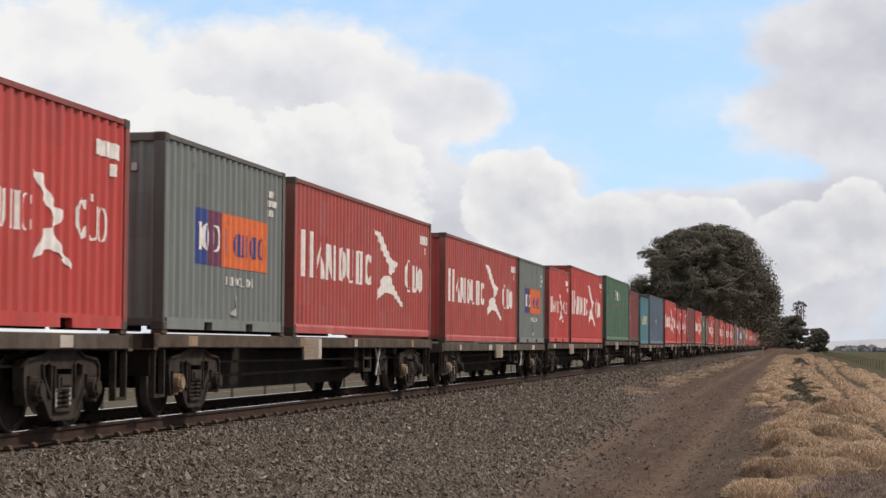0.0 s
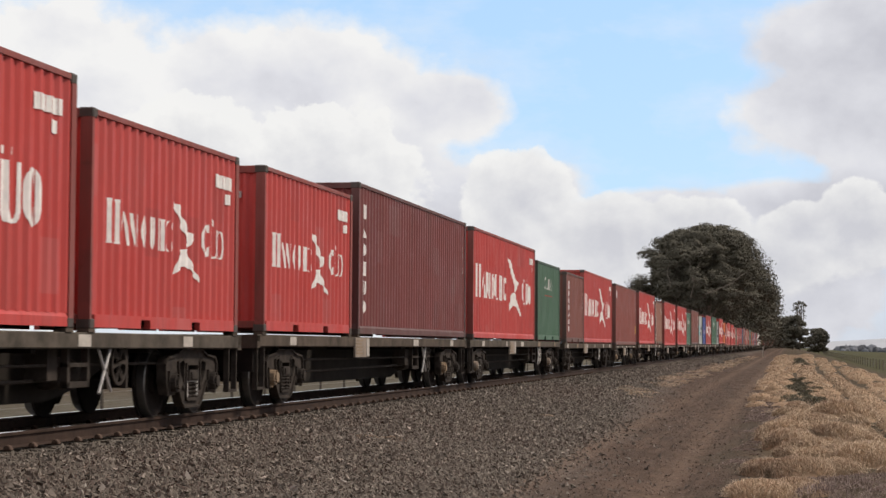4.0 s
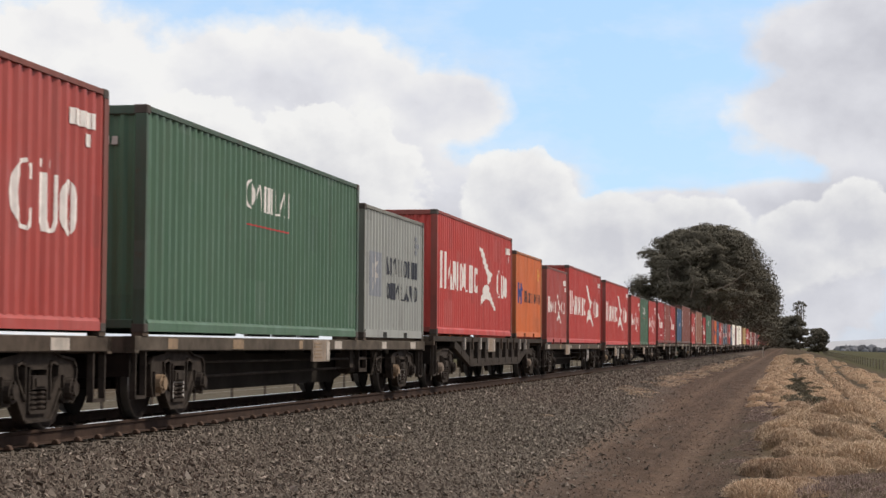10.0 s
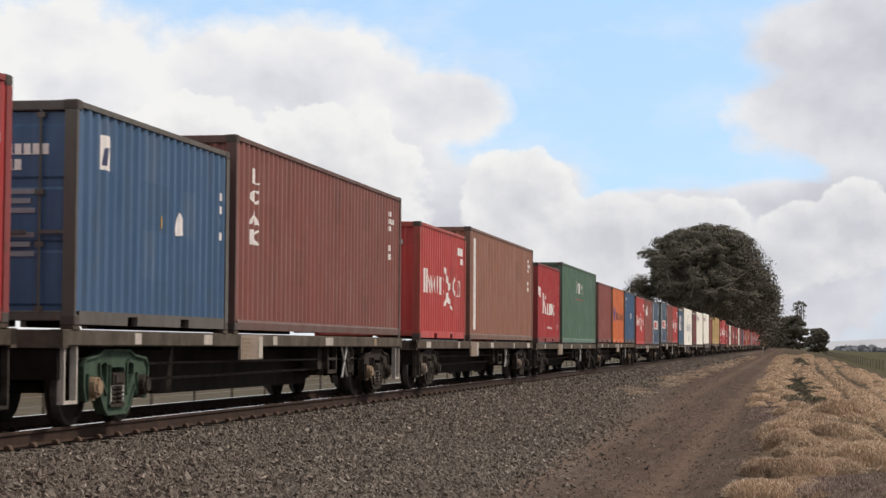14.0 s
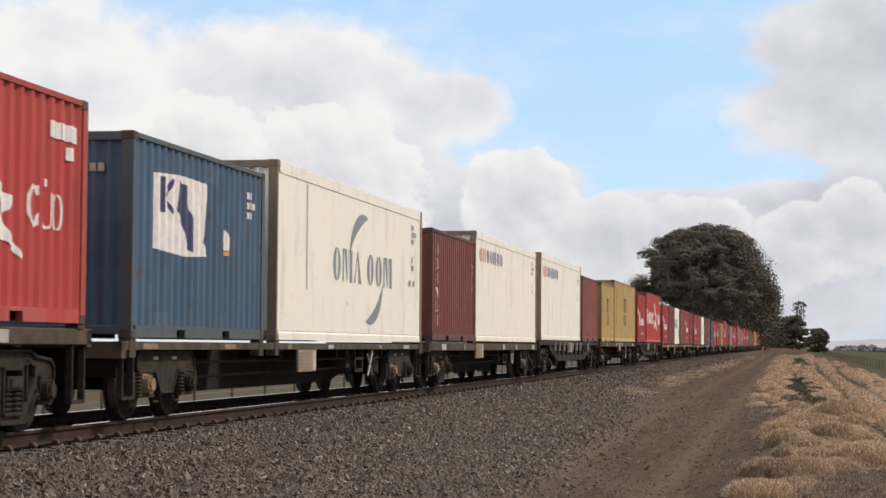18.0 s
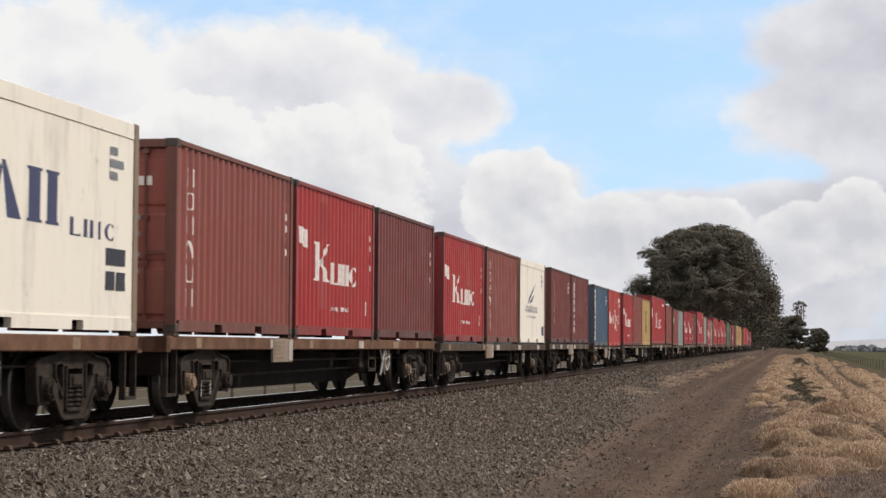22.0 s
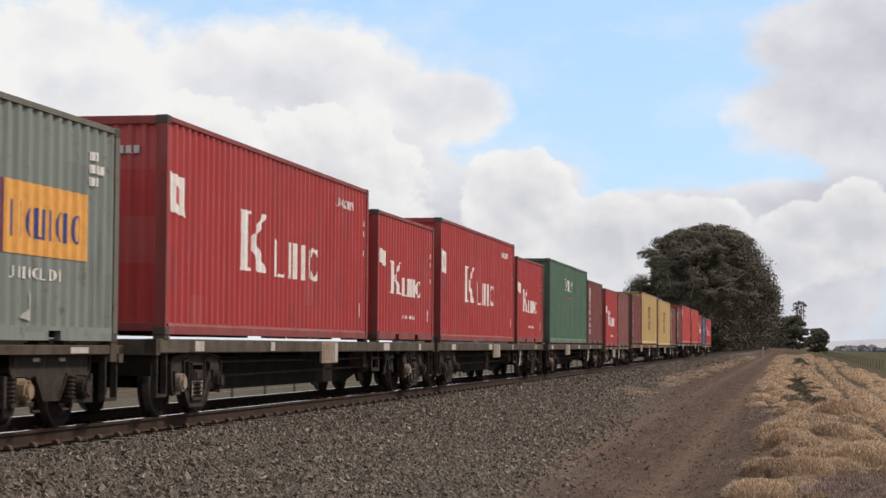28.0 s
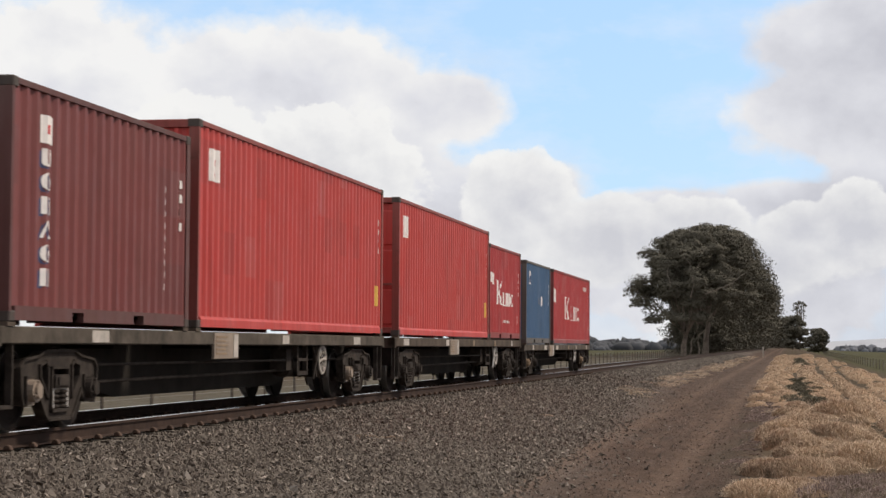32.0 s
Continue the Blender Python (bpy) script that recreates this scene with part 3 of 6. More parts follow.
    if kind == "script":
        return [("crest", "white", swoosh(Y(0.24), Z(0.48), 0.45, 30, 330, 0.07)), ("crest_centre", "red", [rect(Y(0.19), Y(0.28), Z(0.42), Z(0.52))]),
                ("lettering", "white", bars(Y(0.42), Y(0.85), Z(0.40), Z(0.53), "caluionc", 0.3, 0.2, 0)), ("flourish", "white", swoosh(Y(0.46), Z(0.35), 0.35, 90, 330, 0.06)), small]
    if kind in ("star_badge", "grey_star_badge"):
        c = "cyan" if kind == "star_badge" else "grey"
        star = [(Y(0.175) + 0.33 * (1 if i % 2 == 0 else 0.4) * math.sin(i * math.pi / 7), Z(0.50) + 0.42 * (1 if i % 2 == 0 else 0.4) * math.cos(i * math.pi / 7)) for i in range(14)]
        return [("badge", c, [rect(Y(0.08), Y(0.27), Z(0.32), Z(0.66))]), ("star", "white" if c == "cyan" else "pale", [star]),
                ("lettering", "black", bars(Y(0.35), Y(0.90), Z(0.50), Z(0.64), "mvhohh", 0.0, 0.3, 0)), ("lower_lettering", "black", bars(Y(0.35), Y(0.90), Z(0.31), Z(0.44), "ohvlvno", 0.0, 0.3, 0)), ("marking", "grey", regs)]
    if kind == "badge_line":
        return [("badge", "blue", [rect(Y(0.10), Y(0.145), Z(0.40), Z(0.64)), [(Y(0.145), Z(0.46)), (Y(0.18), Z(0.49)), (Y(0.18), Z(0.58)), (Y(0.145), Z(0.55))], [(Y(0.18), Z(0.38)), (Y(0.225), Z(0.40)), (Y(0.225), Z(0.62)), (Y(0.18), Z(0.66))], [(Y(0.235), Z(0.52)), (Y(0.265), Z(0.56)), (Y(0.235), Z(0.64))]]),
                ("lettering", "black", bars(Y(0.34), Y(0.93), Z(0.42), Z(0.54), "hoohichlooh", 0.05, 0.28, 0)), ("marking", "yellow", regs)]
    if kind == "strip":
        a, w = (Y(0.055), 0.30) if long else (Y(0.045), 0.42)
        return [("strip", "white", [rect(a, a + w, Z(0.09), Z(0.91))]), ("lettering", "navy", column(a + 0.07, Z(0.14), Z(0.88), w - 0.15, "hovhuhohv")), small]
    if kind == "column":
        return [("lettering", "white", column(Y(0.035) if long else Y(0.075), Z(0.12), Z(0.88), 0.3 if long else 0.44, "hohvuh" if not long else "hvohuo")), ("marking", "white", side)]
    if kind == "yellow_column":
        return [("lettering", "cream", column(Y(0.055) if long else Y(0.14), Z(0.24), Z(0.86), 0.26, "ohuh")), small]
    if kind == "blue_column":
        a = Y(0.145)
        return [("blue_shadow", "navy", column(a - 0.05, Z(0.13), Z(0.74), 0.34, "uohvoh")), ("badge", "white", [rect(a, a + 0.34, Z(0.76), Z(0.88))]), ("badge_figure", "red", [rect(a + 0.12, a + 0.2, Z(0.80), Z(0.84))]),
                ("lettering", "white", column(a + 0.02, Z(0.14), Z(0.75), 0.3, "uohvoh")), ("marking", "white", side + lines(length / 2 - 0.95, h - 0.75, ((1, 0.05),) * 9, 0.08, 0.16))]
    if kind == "label":
        a = Y(0.13) if not long else Y(0.05)
        return [("badge", "white", [rect(a, a + 0.42, Z(0.72), Z(0.88))]), ("badge_figure", "red" if long else "navy", [[(a + 0.14, Z(0.74)), (a + 0.24, Z(0.74)), (a + 0.30, Z(0.83)), (a + 0.18, Z(0.82))]]),
                ("marking", "white", side), ("notice", "yellow", [rect(length / 2 - 0.62, length / 2 - 0.36, 0.55, 0.95)] if long else [[(Y(0.5), Z(0.5)), (Y(0.52), Z(0.5)), (Y(0.525), Z(0.57)), (Y(0.5), Z(0.56))]]),
                ("emblem", "white", [] if long else [[(Y(0.60), Z(0.47)), (Y(0.67), Z(0.49)), (Y(0.65), Z(0.56)), (Y(0.63), Z(0.60))]])]
    if kind == "waves":
        a, b = Y(0.12), Y(0.12) + 0.55
        return [("badge", "white", [rect(a, b, Z(f), Z(f + 0.025)) for f in (0.62, 0.665, 0.84, 0.885)]), ("lettering", "white", bars(a, b, Z(0.78), Z(0.83), "mo") + bars(a, b, Z(0.71), Z(0.76), "nc")),
                ("marking", "white", regs), ("small_lines", "white", lines(Y(0.06), Z(0.34), ((3, 0.09), (4, 0.09), (4, 0.09), (2, 0.09)), 0.06, 0.19))]
    if kind == "notice":
        return [("badge", "white", bars(Y(0.035), Y(0.085), Z(0.76), Z(0.90), "n", 0.0, 0.24, 0)), ("marking", "white", side), ("notice", "yellow", [rect(length / 2 - 0.62, length / 2 - 0.36, 0.6, 1.0)])]
    if kind == "slant":
        cells = bars(Y(0.26), Y(0.82), Z(0.42), Z(0.62), "lhoho", 0.0, 0.36, 0)
        return [("lettering", "cream", [[(a + 0.45 * (b - Z(0.42)), b) for a, b in q] for q in cells]), ("marking", "white", side)]
    if kind == "scrawl":
        return [("lettering", "white", [[(a + 0.3 * (b - Z(0.62)), b) for a, b in q] for q in bars(Y(0.13), Y(0.42), Z(0.64), Z(0.86), "vhv", 0.0, 0.34, 0)]), ("subtitle", "white", bars(Y(0.42), Y(0.58), Z(0.58), Z(0.62), "lcion", 0.0, 0.3, 0)), small]
    if kind == "red_panel":
        return [("strip", "white", [rect(Y(0.13), Y(0.13) + 0.42, Z(0.04), Z(0.94))]), ("strip_lettering", "navy", column(Y(0.145), Z(0.08), Z(0.92), 0.26, "hvohuhvo")),
                ("panel", "white", [rect(Y(0.265), Y(0.82), Z(0.36), Z(0.56))]), ("lettering", "red", bars(Y(0.28), Y(0.815), Z(0.385), Z(0.535), "hohnuhc", 0.0, 0.4, 0)), small, ("scuff", "navy", [[(Y(0.46), Z(0.07)), (Y(0.50), Z(0.07)), (Y(0.50), Z(0.26)), (Y(0.47), Z(0.24))], [(Y(0.56), Z(0.07)), (Y(0.60), Z(0.07)), (Y(0.59), Z(0.2))]])]
    if kind == "square":
        return [("panel", "white", [[(Y(0.15), Z(0.45)), (Y(0.36), Z(0.43)), (Y(0.53), Z(0.45)), (Y(0.53), Z(0.84)), (Y(0.33), Z(0.85)), (Y(0.15), Z(0.83))]]),
                ("panel_figure", "navy", [rect(Y(0.19), Y(0.215), Z(0.64), Z(0.82)), [(Y(0.215), Z(0.73)), (Y(0.26), Z(0.82)), (Y(0.28), Z(0.82)), (Y(0.235), Z(0.72)), (Y(0.28), Z(0.64)), (Y(0.26), Z(0.64))], [(Y(0.30), Z(0.66)), (Y(0.34), Z(0.60)), (Y(0.37), Z(0.48)), (Y(0.42), Z(0.45)), (Y(0.43), Z(0.60)), (Y(0.39), Z(0.68)), (Y(0.37), Z(0.80)), (Y(0.31), Z(0.82))], [(Y(0.49), Z(0.52)), (Y(0.53), Z(0.46)), (Y(0.53), Z(0.74)), (Y(0.51), Z(0.76))]]),
                ("scrap", "white", [[(Y(0.64), Z(0.50)), (Y(0.69), Z(0.50)), (Y(0.70), Z(0.56)), (Y(0.67), Z(0.62))]]), ("rust_patch", "amber", [rect(Y(0.645), Y(0.69), Z(0.47), Z(0.495))]), small]
    if kind == "curves":
        return [("lettering", "grey", bars(Y(0.315), Y(0.515), Z(0.38), Z(0.59), "omv", 0.0, 0.34, 0)), ("second_lettering", "grey", bars(Y(0.545), Y(0.75), Z(0.38), Z(0.59), "oom", 0.0, 0.34, 0)),
                ("upper_swoosh", "grey", swoosh(Y(0.545), Z(0.48), 1.5, 88, 165, 0.24, 0.66)), ("lower_swoosh", "grey", swoosh(Y(0.545), Z(0.48), 1.5, 268, 345, 0.24, 0.66)),
                ("stain", "grey", [rect(Y(0.16), Y(0.163), Z(0.3), Z(0.92)), rect(Y(0.885), Y(0.9), Z(0.42), Z(0.46)), rect(Y(0.92), Y(0.935), Z(0.42), Z(0.46))]), ("marking", "grey", regs)]
    if kind == "high_word":
        return [("lettering", "navy", bars(Y(0.155), Y(0.40), Z(0.735), Z(0.86), "oohoo", 0.0, 0.34, 0)), ("red_lettering", "red", bars(Y(0.055), Y(0.15), Z(0.735), Z(0.86), "oh", 0.0, 0.26, 0)), ("marking", "grey", regs)]
    if kind == "bold":
        return [("lettering", "navy", bars(Y(0.08), Y(0.60), Z(0.45), Z(0.68), "nvh", 0.0, 0.36, 0.05)), ("small_lettering", "navy", bars(Y(0.62), Y(0.88), Z(0.42), Z(0.50), "lihc", 0.0, 0.26)), ("marking", "grey", regs),
                ("notice", "black", [rect(Y(0.82), Y(0.87), 0.5, 0.72), rect(Y(0.88), Y(0.93), 0.5, 0.72), rect(Y(0.82), Y(0.93), 0.8, 1.0)])]
    if kind == "feather":
        return [("lettering", "navy", bars(Y(0.20), Y(0.70), Z(0.37), Z(0.45), "hivohihuhoh", 0.0, 0.24, 0)), ("subtitle", "grey", bars(Y(0.27), Y(0.62), Z(0.30), Z(0.335), "hohuvhiohuh", 0.0, 0.26, 0)),
                ("feather", "navy", [[(Y(0.30), Z(0.46)), (Y(0.36), Z(0.55)), (Y(0.46), Z(0.63)), (Y(0.62), Z(0.74)), (Y(0.47), Z(0.60)), (Y(0.37), Z(0.51))], [(Y(0.36), Z(0.48)), (Y(0.46), Z(0.55)), (Y(0.57), Z(0.61)), (Y(0.46), Z(0.50))]]), ("marking", "grey", regs), ("notice", "navy", [rect(Y(0.86), Y(0.94), 0.25, 0.55)])]
    if kind == "block":
        a, b = (0.40, 0.575) if not long else (0.43, 0.54)
        w = Y(b) - Y(a)
        arch = [[(Y(a) + w * u, Z(0.50) + Z(0.25) * v) for u, v in q] for q in ([(-0.04, 0.0), (0.26, 0.0), (0.22, 0.08), (0.22, 0.98), (-0.02, 0.98), (-0.08, 0.9), (0.02, 0.88), (0.02, 0.08)],
                                                                       [(0.25, 0.80), (0.34, 0.98), (0.56, 0.98), (0.62, 0.85), (0.62, 0.08), (0.66, 0.0), (0.38, 0.0), (0.42, 0.08), (0.42, 0.82)],
                                                                       [(0.65, 0.80), (0.74, 0.98), (0.94, 0.98), (1.0, 0.85), (1.0, 0.08), (1.08, 0.0), (0.78, 0.0), (0.82, 0.08), (0.82, 0.82)])]
        return [("lettering", "black", arch), ("lower_lettering", "black", bars(Y(a) - 0.06, Y(b) + 0.12, Z(0.28), Z(0.47), "cc", 0.0, 0.55, 0)), ("side_lettering", "black", column(Y(0.10), Z(0.25), Z(0.85), 0.08, "hvohuhovhuhohvuhoh")),
                ("marking", "white", [rect(length / 2 - 0.6, length / 2 - 0.5, 0.4, 0.5)]), ("notice", "yellow", [rect(length / 2 - 0.62, length / 2 - 0.5, 0.72, 0.84)])]
    if kind == "tag":
        return [("badge", "white", bars(Y(0.12), Y(0.26), Z(0.62), Z(0.77), "hc", 0.0, 0.34, 0)), small]
    if kind == "drop":
        return [("lettering", "white", column(Y(0.07), Z(0.44), Z(0.87), 0.46, "lcvk")), small]
    if kind == "faded":
        return [("badge", "cyan", [rect(Y(0.10), Y(0.17), Z(0.12), Z(0.66))]), ("disc", "navy", [rect(Y(0.13), Y(0.22), Z(0.76), Z(0.86))])]
    if kind == "spot":
        return [("badge", "white", [[(Y(0.45), Z(0.47)), (Y(0.475), Z(0.42)), (Y(0.475), Z(0.55))]]), ("repair_patch", "pale_blue", [rect(Y(0.08), Y(0.105), Z(0.08), Z(0.19)), rect(Y(0.28), Y(0.305), Z(0.07), Z(0.19))]), ("marking", "white", side)]
    return [("marking", "white", side)]


def stroked(codes, y0, y1, z0, z1):
    return bars(y0, y1, z0, z1, codes, 0.0, 0.26, 0)


NOUN = {"red": "red", "bright_red": "bright red", "dull_red": "faded red", "crimson": "crimson", "maroon": "dark maroon", "brown": "brown", "red_brown": "rusty red-brown",
        "tan_brown": "pale brown", "slate": "slate grey", "green": "dark green", "pale_green": "mid green", "teal": "teal", "dusty_blue": "dusty blue", "royal_blue": "royal blue",
        "blue": "blue", "worn_blue": "rust-stained blue", "sage": "rust-stained sage grey", "orange": "orange", "mustard": "mustard yellow", "cream": "cream white", "pale_grey": "stained pale grey", "grey": "grey"}
DETAIL = {"wings": "white lettering and winged emblem", "kay": "white lettering and a small flag", "word": "white lettering over a thin red line",
          "ensign": "a blue and orange sign", "amber_ensign": "a blue and amber sign", "script": "a white crest and script", "star_badge": "cyan star badge and black lettering",
          "grey_star_badge": "grey badge and black lettering", "badge_line": "a blue badge and dark lettering", "strip": "a white upright strip", "column": "white lettering running downwards",
          "yellow_column": "yellowish lettering running downwards", "blue_column": "blue strip and white badge", "label": "a small white label", "notice": "a small yellow notice",
          "slant": "cream slanting lettering", "scrawl": "scrawled white lettering", "red_panel": "white strip and red-lettered panel", "square": "a torn white square panel",
          "curves": "grey lettering and swooshes", "high_word": "red and navy lettering high up", "bold": "large navy lettering", "feather": "navy feather and lettering",
          "block": "black block lettering", "tag": "a small white badge", "drop": "white lettering running downwards", "faded": "a faded cyan strip", "spot": "one small white sticker", "bare": "bare stained walls", "waves": "a small white badge"}
MOVES = []


def container(colour, kind, length, h, doors=False):
    """One box with its frame, walls, doors and paintwork; its base at z = 0, its length along y."""
    t = new("container")
    tagged(t, f"{NOUN[colour]} {'forty' if length > 7 else 'twenty'}-foot container with {DETAIL[kind]}", "shipping container", "containers on the train")
    paintwork, trim = PAINT[colour], TRIM[colour]
    wall = "smooth" if colour == "cream" else "ribbed"
    z1 = h - (0.20 if wall == "smooth" else 0.075)
    me = shared(("wall", length, h, wall), wall_mesh(length, 0.165, z1, wall))
    piece("side_wall", me, paintwork, t)
    piece("side_wall", me, paintwork, t, turn=180)
    me = shared(("rail", length), bottom_rail_mesh(length))
    base = trim if colour in ("crimson", "maroon", "brown", "red_brown", "tan_brown", "blue", "worn_blue") else paintwork
    piece("bottom_rail", me, base, t)
    piece("bottom_rail", me, base, t, turn=180)
    top = h - z1
    me = shared(("top", length, top), lambda bm: box(bm, WIDE - 0.07, WIDE - 0.004, -length / 2 + 0.17, length / 2 - 0.17, -top, -0.006), 0.004)
    piece("top_rail", me, trim if wall != "smooth" else paintwork, t, (0, 0, h))
    piece("top_rail", me, trim if wall != "smooth" else paintwork, t, (0, 0, h), 180)
    piece("roof", shared(("roof", length, h), roof_mesh(length, h)), paintwork, t)
    piece("floor", shared(("floor", length), lambda bm: box(bm, -WIDE + 0.1, WIDE - 0.1, -length / 2 + 0.1, length / 2 - 0.1, 0.11, 0.16)), STEEL["grime_shade"], t)
    post = shared(("post", h), lambda bm: prism(bm, [(-0.10, -0.15), (0.002, -0.15), (0.002, 0.0), (-0.06, 0.0), (-0.10, -0.05)], "z", 0.11, h - 0.11))
    cast = shared("casting", lambda bm: box(bm, -0.162, 0.004, -0.178, 0.004, -0.118, 0.004), 0.014)
    header = shared("header", lambda bm: box(bm, -1.06, 1.06, 0.0, 0.12, -0.12, -0.004), 0.01)
    for sx in (-1, 1):
        for sy in (-1, 1):
            turn = {(1, 1): 0, (-1, 1): 90, (-1, -1): 180, (1, -1): 270}[sx, sy]
            piece("corner_post", post, trim, t, (sx * WIDE, sy * length / 2, 0), turn)
            for z in (0.114, h) if sx > 0 else (h,):
                piece("corner_casting", cast, CASTING if colour != "cream" else trim, t, (sx * WIDE, sy * length / 2, z), turn)
    for sy, turn in ((-1, 0), (1, 180)):
        piece("end_header", header, trim, t, (0, sy * length / 2, h), turn)
        piece("end_sill", header, trim, t, (0, sy * length / 2, 0.17), turn)
        if doors and sy < 0:
            dm, lm = shared(("door", h), door_mesh(h)), shared(("rod", h), lockrod_mesh(h))
            for x in (-0.535, 0.535):
                d = piece("door", dm, paintwork, t, (x, -length / 2 + 0.045, 0))
                for rx in (-0.24, 0.24):
                    piece("lock_rod", lm, trim if rx > 0 or colour == "blue" else PAINT["grey"], d, (rx, 0, 0))
                pl = shared("plate", lambda bm: [box(bm, -0.17, 0.17 - 0.05 * (i % 2), -0.012, 0.02, -0.16 + 0.11 * i, -0.10 + 0.11 * i) for i in range(3)] + [box(bm, -0.175, -0.165, -0.011, 0.02, -0.16, 0.12)])
                for z in (0.95, 1.45):
                    piece("notice_plate", pl, MARK["white"] if colour in ("red", "bright_red") else MARK["grey"], d, (0.0, 0, z))
            piece("number_strip", shared("numbers", lambda bm: [box(bm, 0.12 + 0.11 * i, 0.20 + 0.11 * i, -0.012, 0.02, -0.12, 0.0) for i in range(7)] + [box(bm, 0.12 + 0.11 * i, 0.20 + 0.11 * i, -0.012, 0.02, -0.30, -0.18) for i in range(4)] + [box(bm, 0.12, 0.86, -0.011, 0.02, -0.125, -0.115), box(bm, 0.12, 0.53, -0.011, 0.02, -0.305, -0.295), box(bm, 0.12, 0.128, -0.011, 0.02, -0.305, 0.0)]), MARK["white"], t, (0, -length / 2 + 0.045, h - 0.5))
        else:
            piece("end_wall", shared(("end", h), end_mesh(h)), paintwork, t, (0, sy * length / 2, 0), turn)
            if sy < 0:
                piece("number_strip", shared("numbers_end", lambda bm: [box(bm, 0.2 + 0.11 * i, 0.275 + 0.11 * i, 0.012, 0.05, -0.10, 0.0) for i in range(6)] + [box(bm, 0.2, 0.82, 0.013, 0.05, -0.102, -0.096)]), MARK["pale"], t, (0, -length / 2, h - 0.4))
    pts = smooth(length) if wall == "smooth" else wave(length)
    for i, (name, mark, shapes) in enumerate(design(kind, length, h)):
        if shapes:
            piece(name, shared((kind, length, h, name, wall), decal_mesh(pts, shapes, 0.002 * i)), MARK[mark], t)
    return t


# ---- wagons ----
def wheel_mesh(bm):
    lathe(bm, [(-0.066, 0.10), (-0.066, 0.36), (-0.05, 0.455), (0.05, 0.455), (0.064, 0.44), (0.066, 0.385), (0.03, 0.36), (0.02, 0.16), (0.07, 0.13), (0.09, 0.07)], 28)
    for f in bm.faces:
        if all(0.43 < math.hypot(v.co.y, v.co.z) < 0.46 for v in f.verts):
            f.material_index = 1
    lathe(bm, [(-0.10, 0.40), (-0.10, 0.485), (-0.066, 0.485), (-0.062, 0.40)], 28)


def cast_plate(bm, outline, holes, x0, x1, rim=0.03):
    """A cast plate in the y-z plane with openings through it and a raised rim round every edge."""
    loops = [outline] + holes
    pts = [p for q in loops for p in q]
    tris = tessellate_polygon([[Vector((a, b, 0)) for a, b in q] for q in loops])
    sides = [[bm.verts.new((x, a, b)) for a, b in pts] for x in (x0, x1)]
    for t in tris:
        for v in sides:
            bm.faces.new([v[i] for i in t])
    k = 0
    for q in loops:
        n = len(q)
        for i in range(n):
            a, b = k + i, k + (i + 1) % n
            bm.faces.new((sides[0][a], sides[0][b], sides[1][b], sides[1][a]))
            (ya, za), (yb, zb) = q[i], q[(i + 1) % n]
            d = Vector((yb - ya, zb - za)).normalized() * rim / 2
            prism(bm, [(ya - d.y - d.x, za + d.x - d.y), (ya + d.y - d.x, za - d.x - d.y), (yb + d.y + d.x, zb - d.x + d.y), (yb - d.y + d.x, zb + d.x + d.y)], "x", x1 - 0.01, x1 + rim)
        k += n


def mirrored(half):
    return half + [(-a, b) for a, b in reversed(half)]


def side_frame_mesh(bm):
    """Cast truss side: arched top chord, spring window, slots beside it, jaws for the axle boxes, dropped basket."""
    half = [(0.34, 0.12), (0.45, 0.20), (0.66, 0.45), (0.70, 0.34), (0.745, 0.34), (0.745, 0.60), (0.985, 0.60), (0.985, 0.30), (1.06, 0.30), (1.13, 0.46), (1.15, 0.70), (1.06, 0.79), (0.64, 0.83), (0.46, 0.89)]
    slot = [(0.36, 0.36), (0.58, 0.60), (0.60, 0.73), (0.42, 0.77), (0.36, 0.72)]
    cast_plate(bm, mirrored(half), [[(-0.25, 0.22), (0.25, 0.22), (0.25, 0.70), (-0.25, 0.70)], slot, [(-a, b) for a, b in reversed(slot)]], -0.06, 0.05)


def spring_beam_mesh(bm):
    """Plate-sided frame: a straight top beam with a tapered belly plate in the middle."""
    half = [(0.24, 0.34), (0.47, 0.62), (1.12, 0.62), (1.18, 0.66), (1.18, 0.80), (1.08, 0.87), (0.40, 0.87)]
    cast_plate(bm, mirrored(half), [], -0.05, 0.05, 0.025)
    for y in (-0.865, 0.865):
        box(bm, -0.06, 0.09, y - 0.30, y + 0.30, 0.285, 0.335)
        box(bm, -0.06, 0.06, y + (0.36 if y > 0 else -0.44), y + (0.44 if y > 0 else -0.36), 0.28, 0.62)
    for a, b in ((-0.56, -0.30), (0.30, 0.56)):
        rod(bm, (0.05, a, 0.285), (0.05, a + 0.05, 0.22), 0.018, 6)
        rod(bm, (0.05, a + 0.05, 0.22), (0.05, b - 0.02, 0.22), 0.018, 6)


def coil(bm, x, y, z0, z1, r, n=6):
    """A coil spring as a stack of rounded rings."""
    h = (z1 - z0) / n
    m = 10
    rings = []
    for i in range(n):
        for q, z in ((0.78, 0.05), (1.0, 0.3), (1.0, 0.6), (0.78, 0.85)):
            rings.append([bm.verts.new((x + r * q * math.cos(2 * math.pi * k / m), y + r * q * math.sin(2 * math.pi * k / m), z0 + h * (i + z))) for k in range(m)])
    for a, b in zip(rings, rings[1:]):
        for k in range(m):
            bm.faces.new((a[k], a[(k + 1) % m], b[(k + 1) % m], b[k]))


def spring_mesh(bm):
    """The nested coils in the window, on their seat, under the bolster's end."""
    for y in (-0.13, 0.13):
        coil(bm, 0.0, y, 0.24, 0.46, 0.105, 4)
    box(bm, -0.06, 0.085, -0.24, 0.24, 0.20, 0.24)


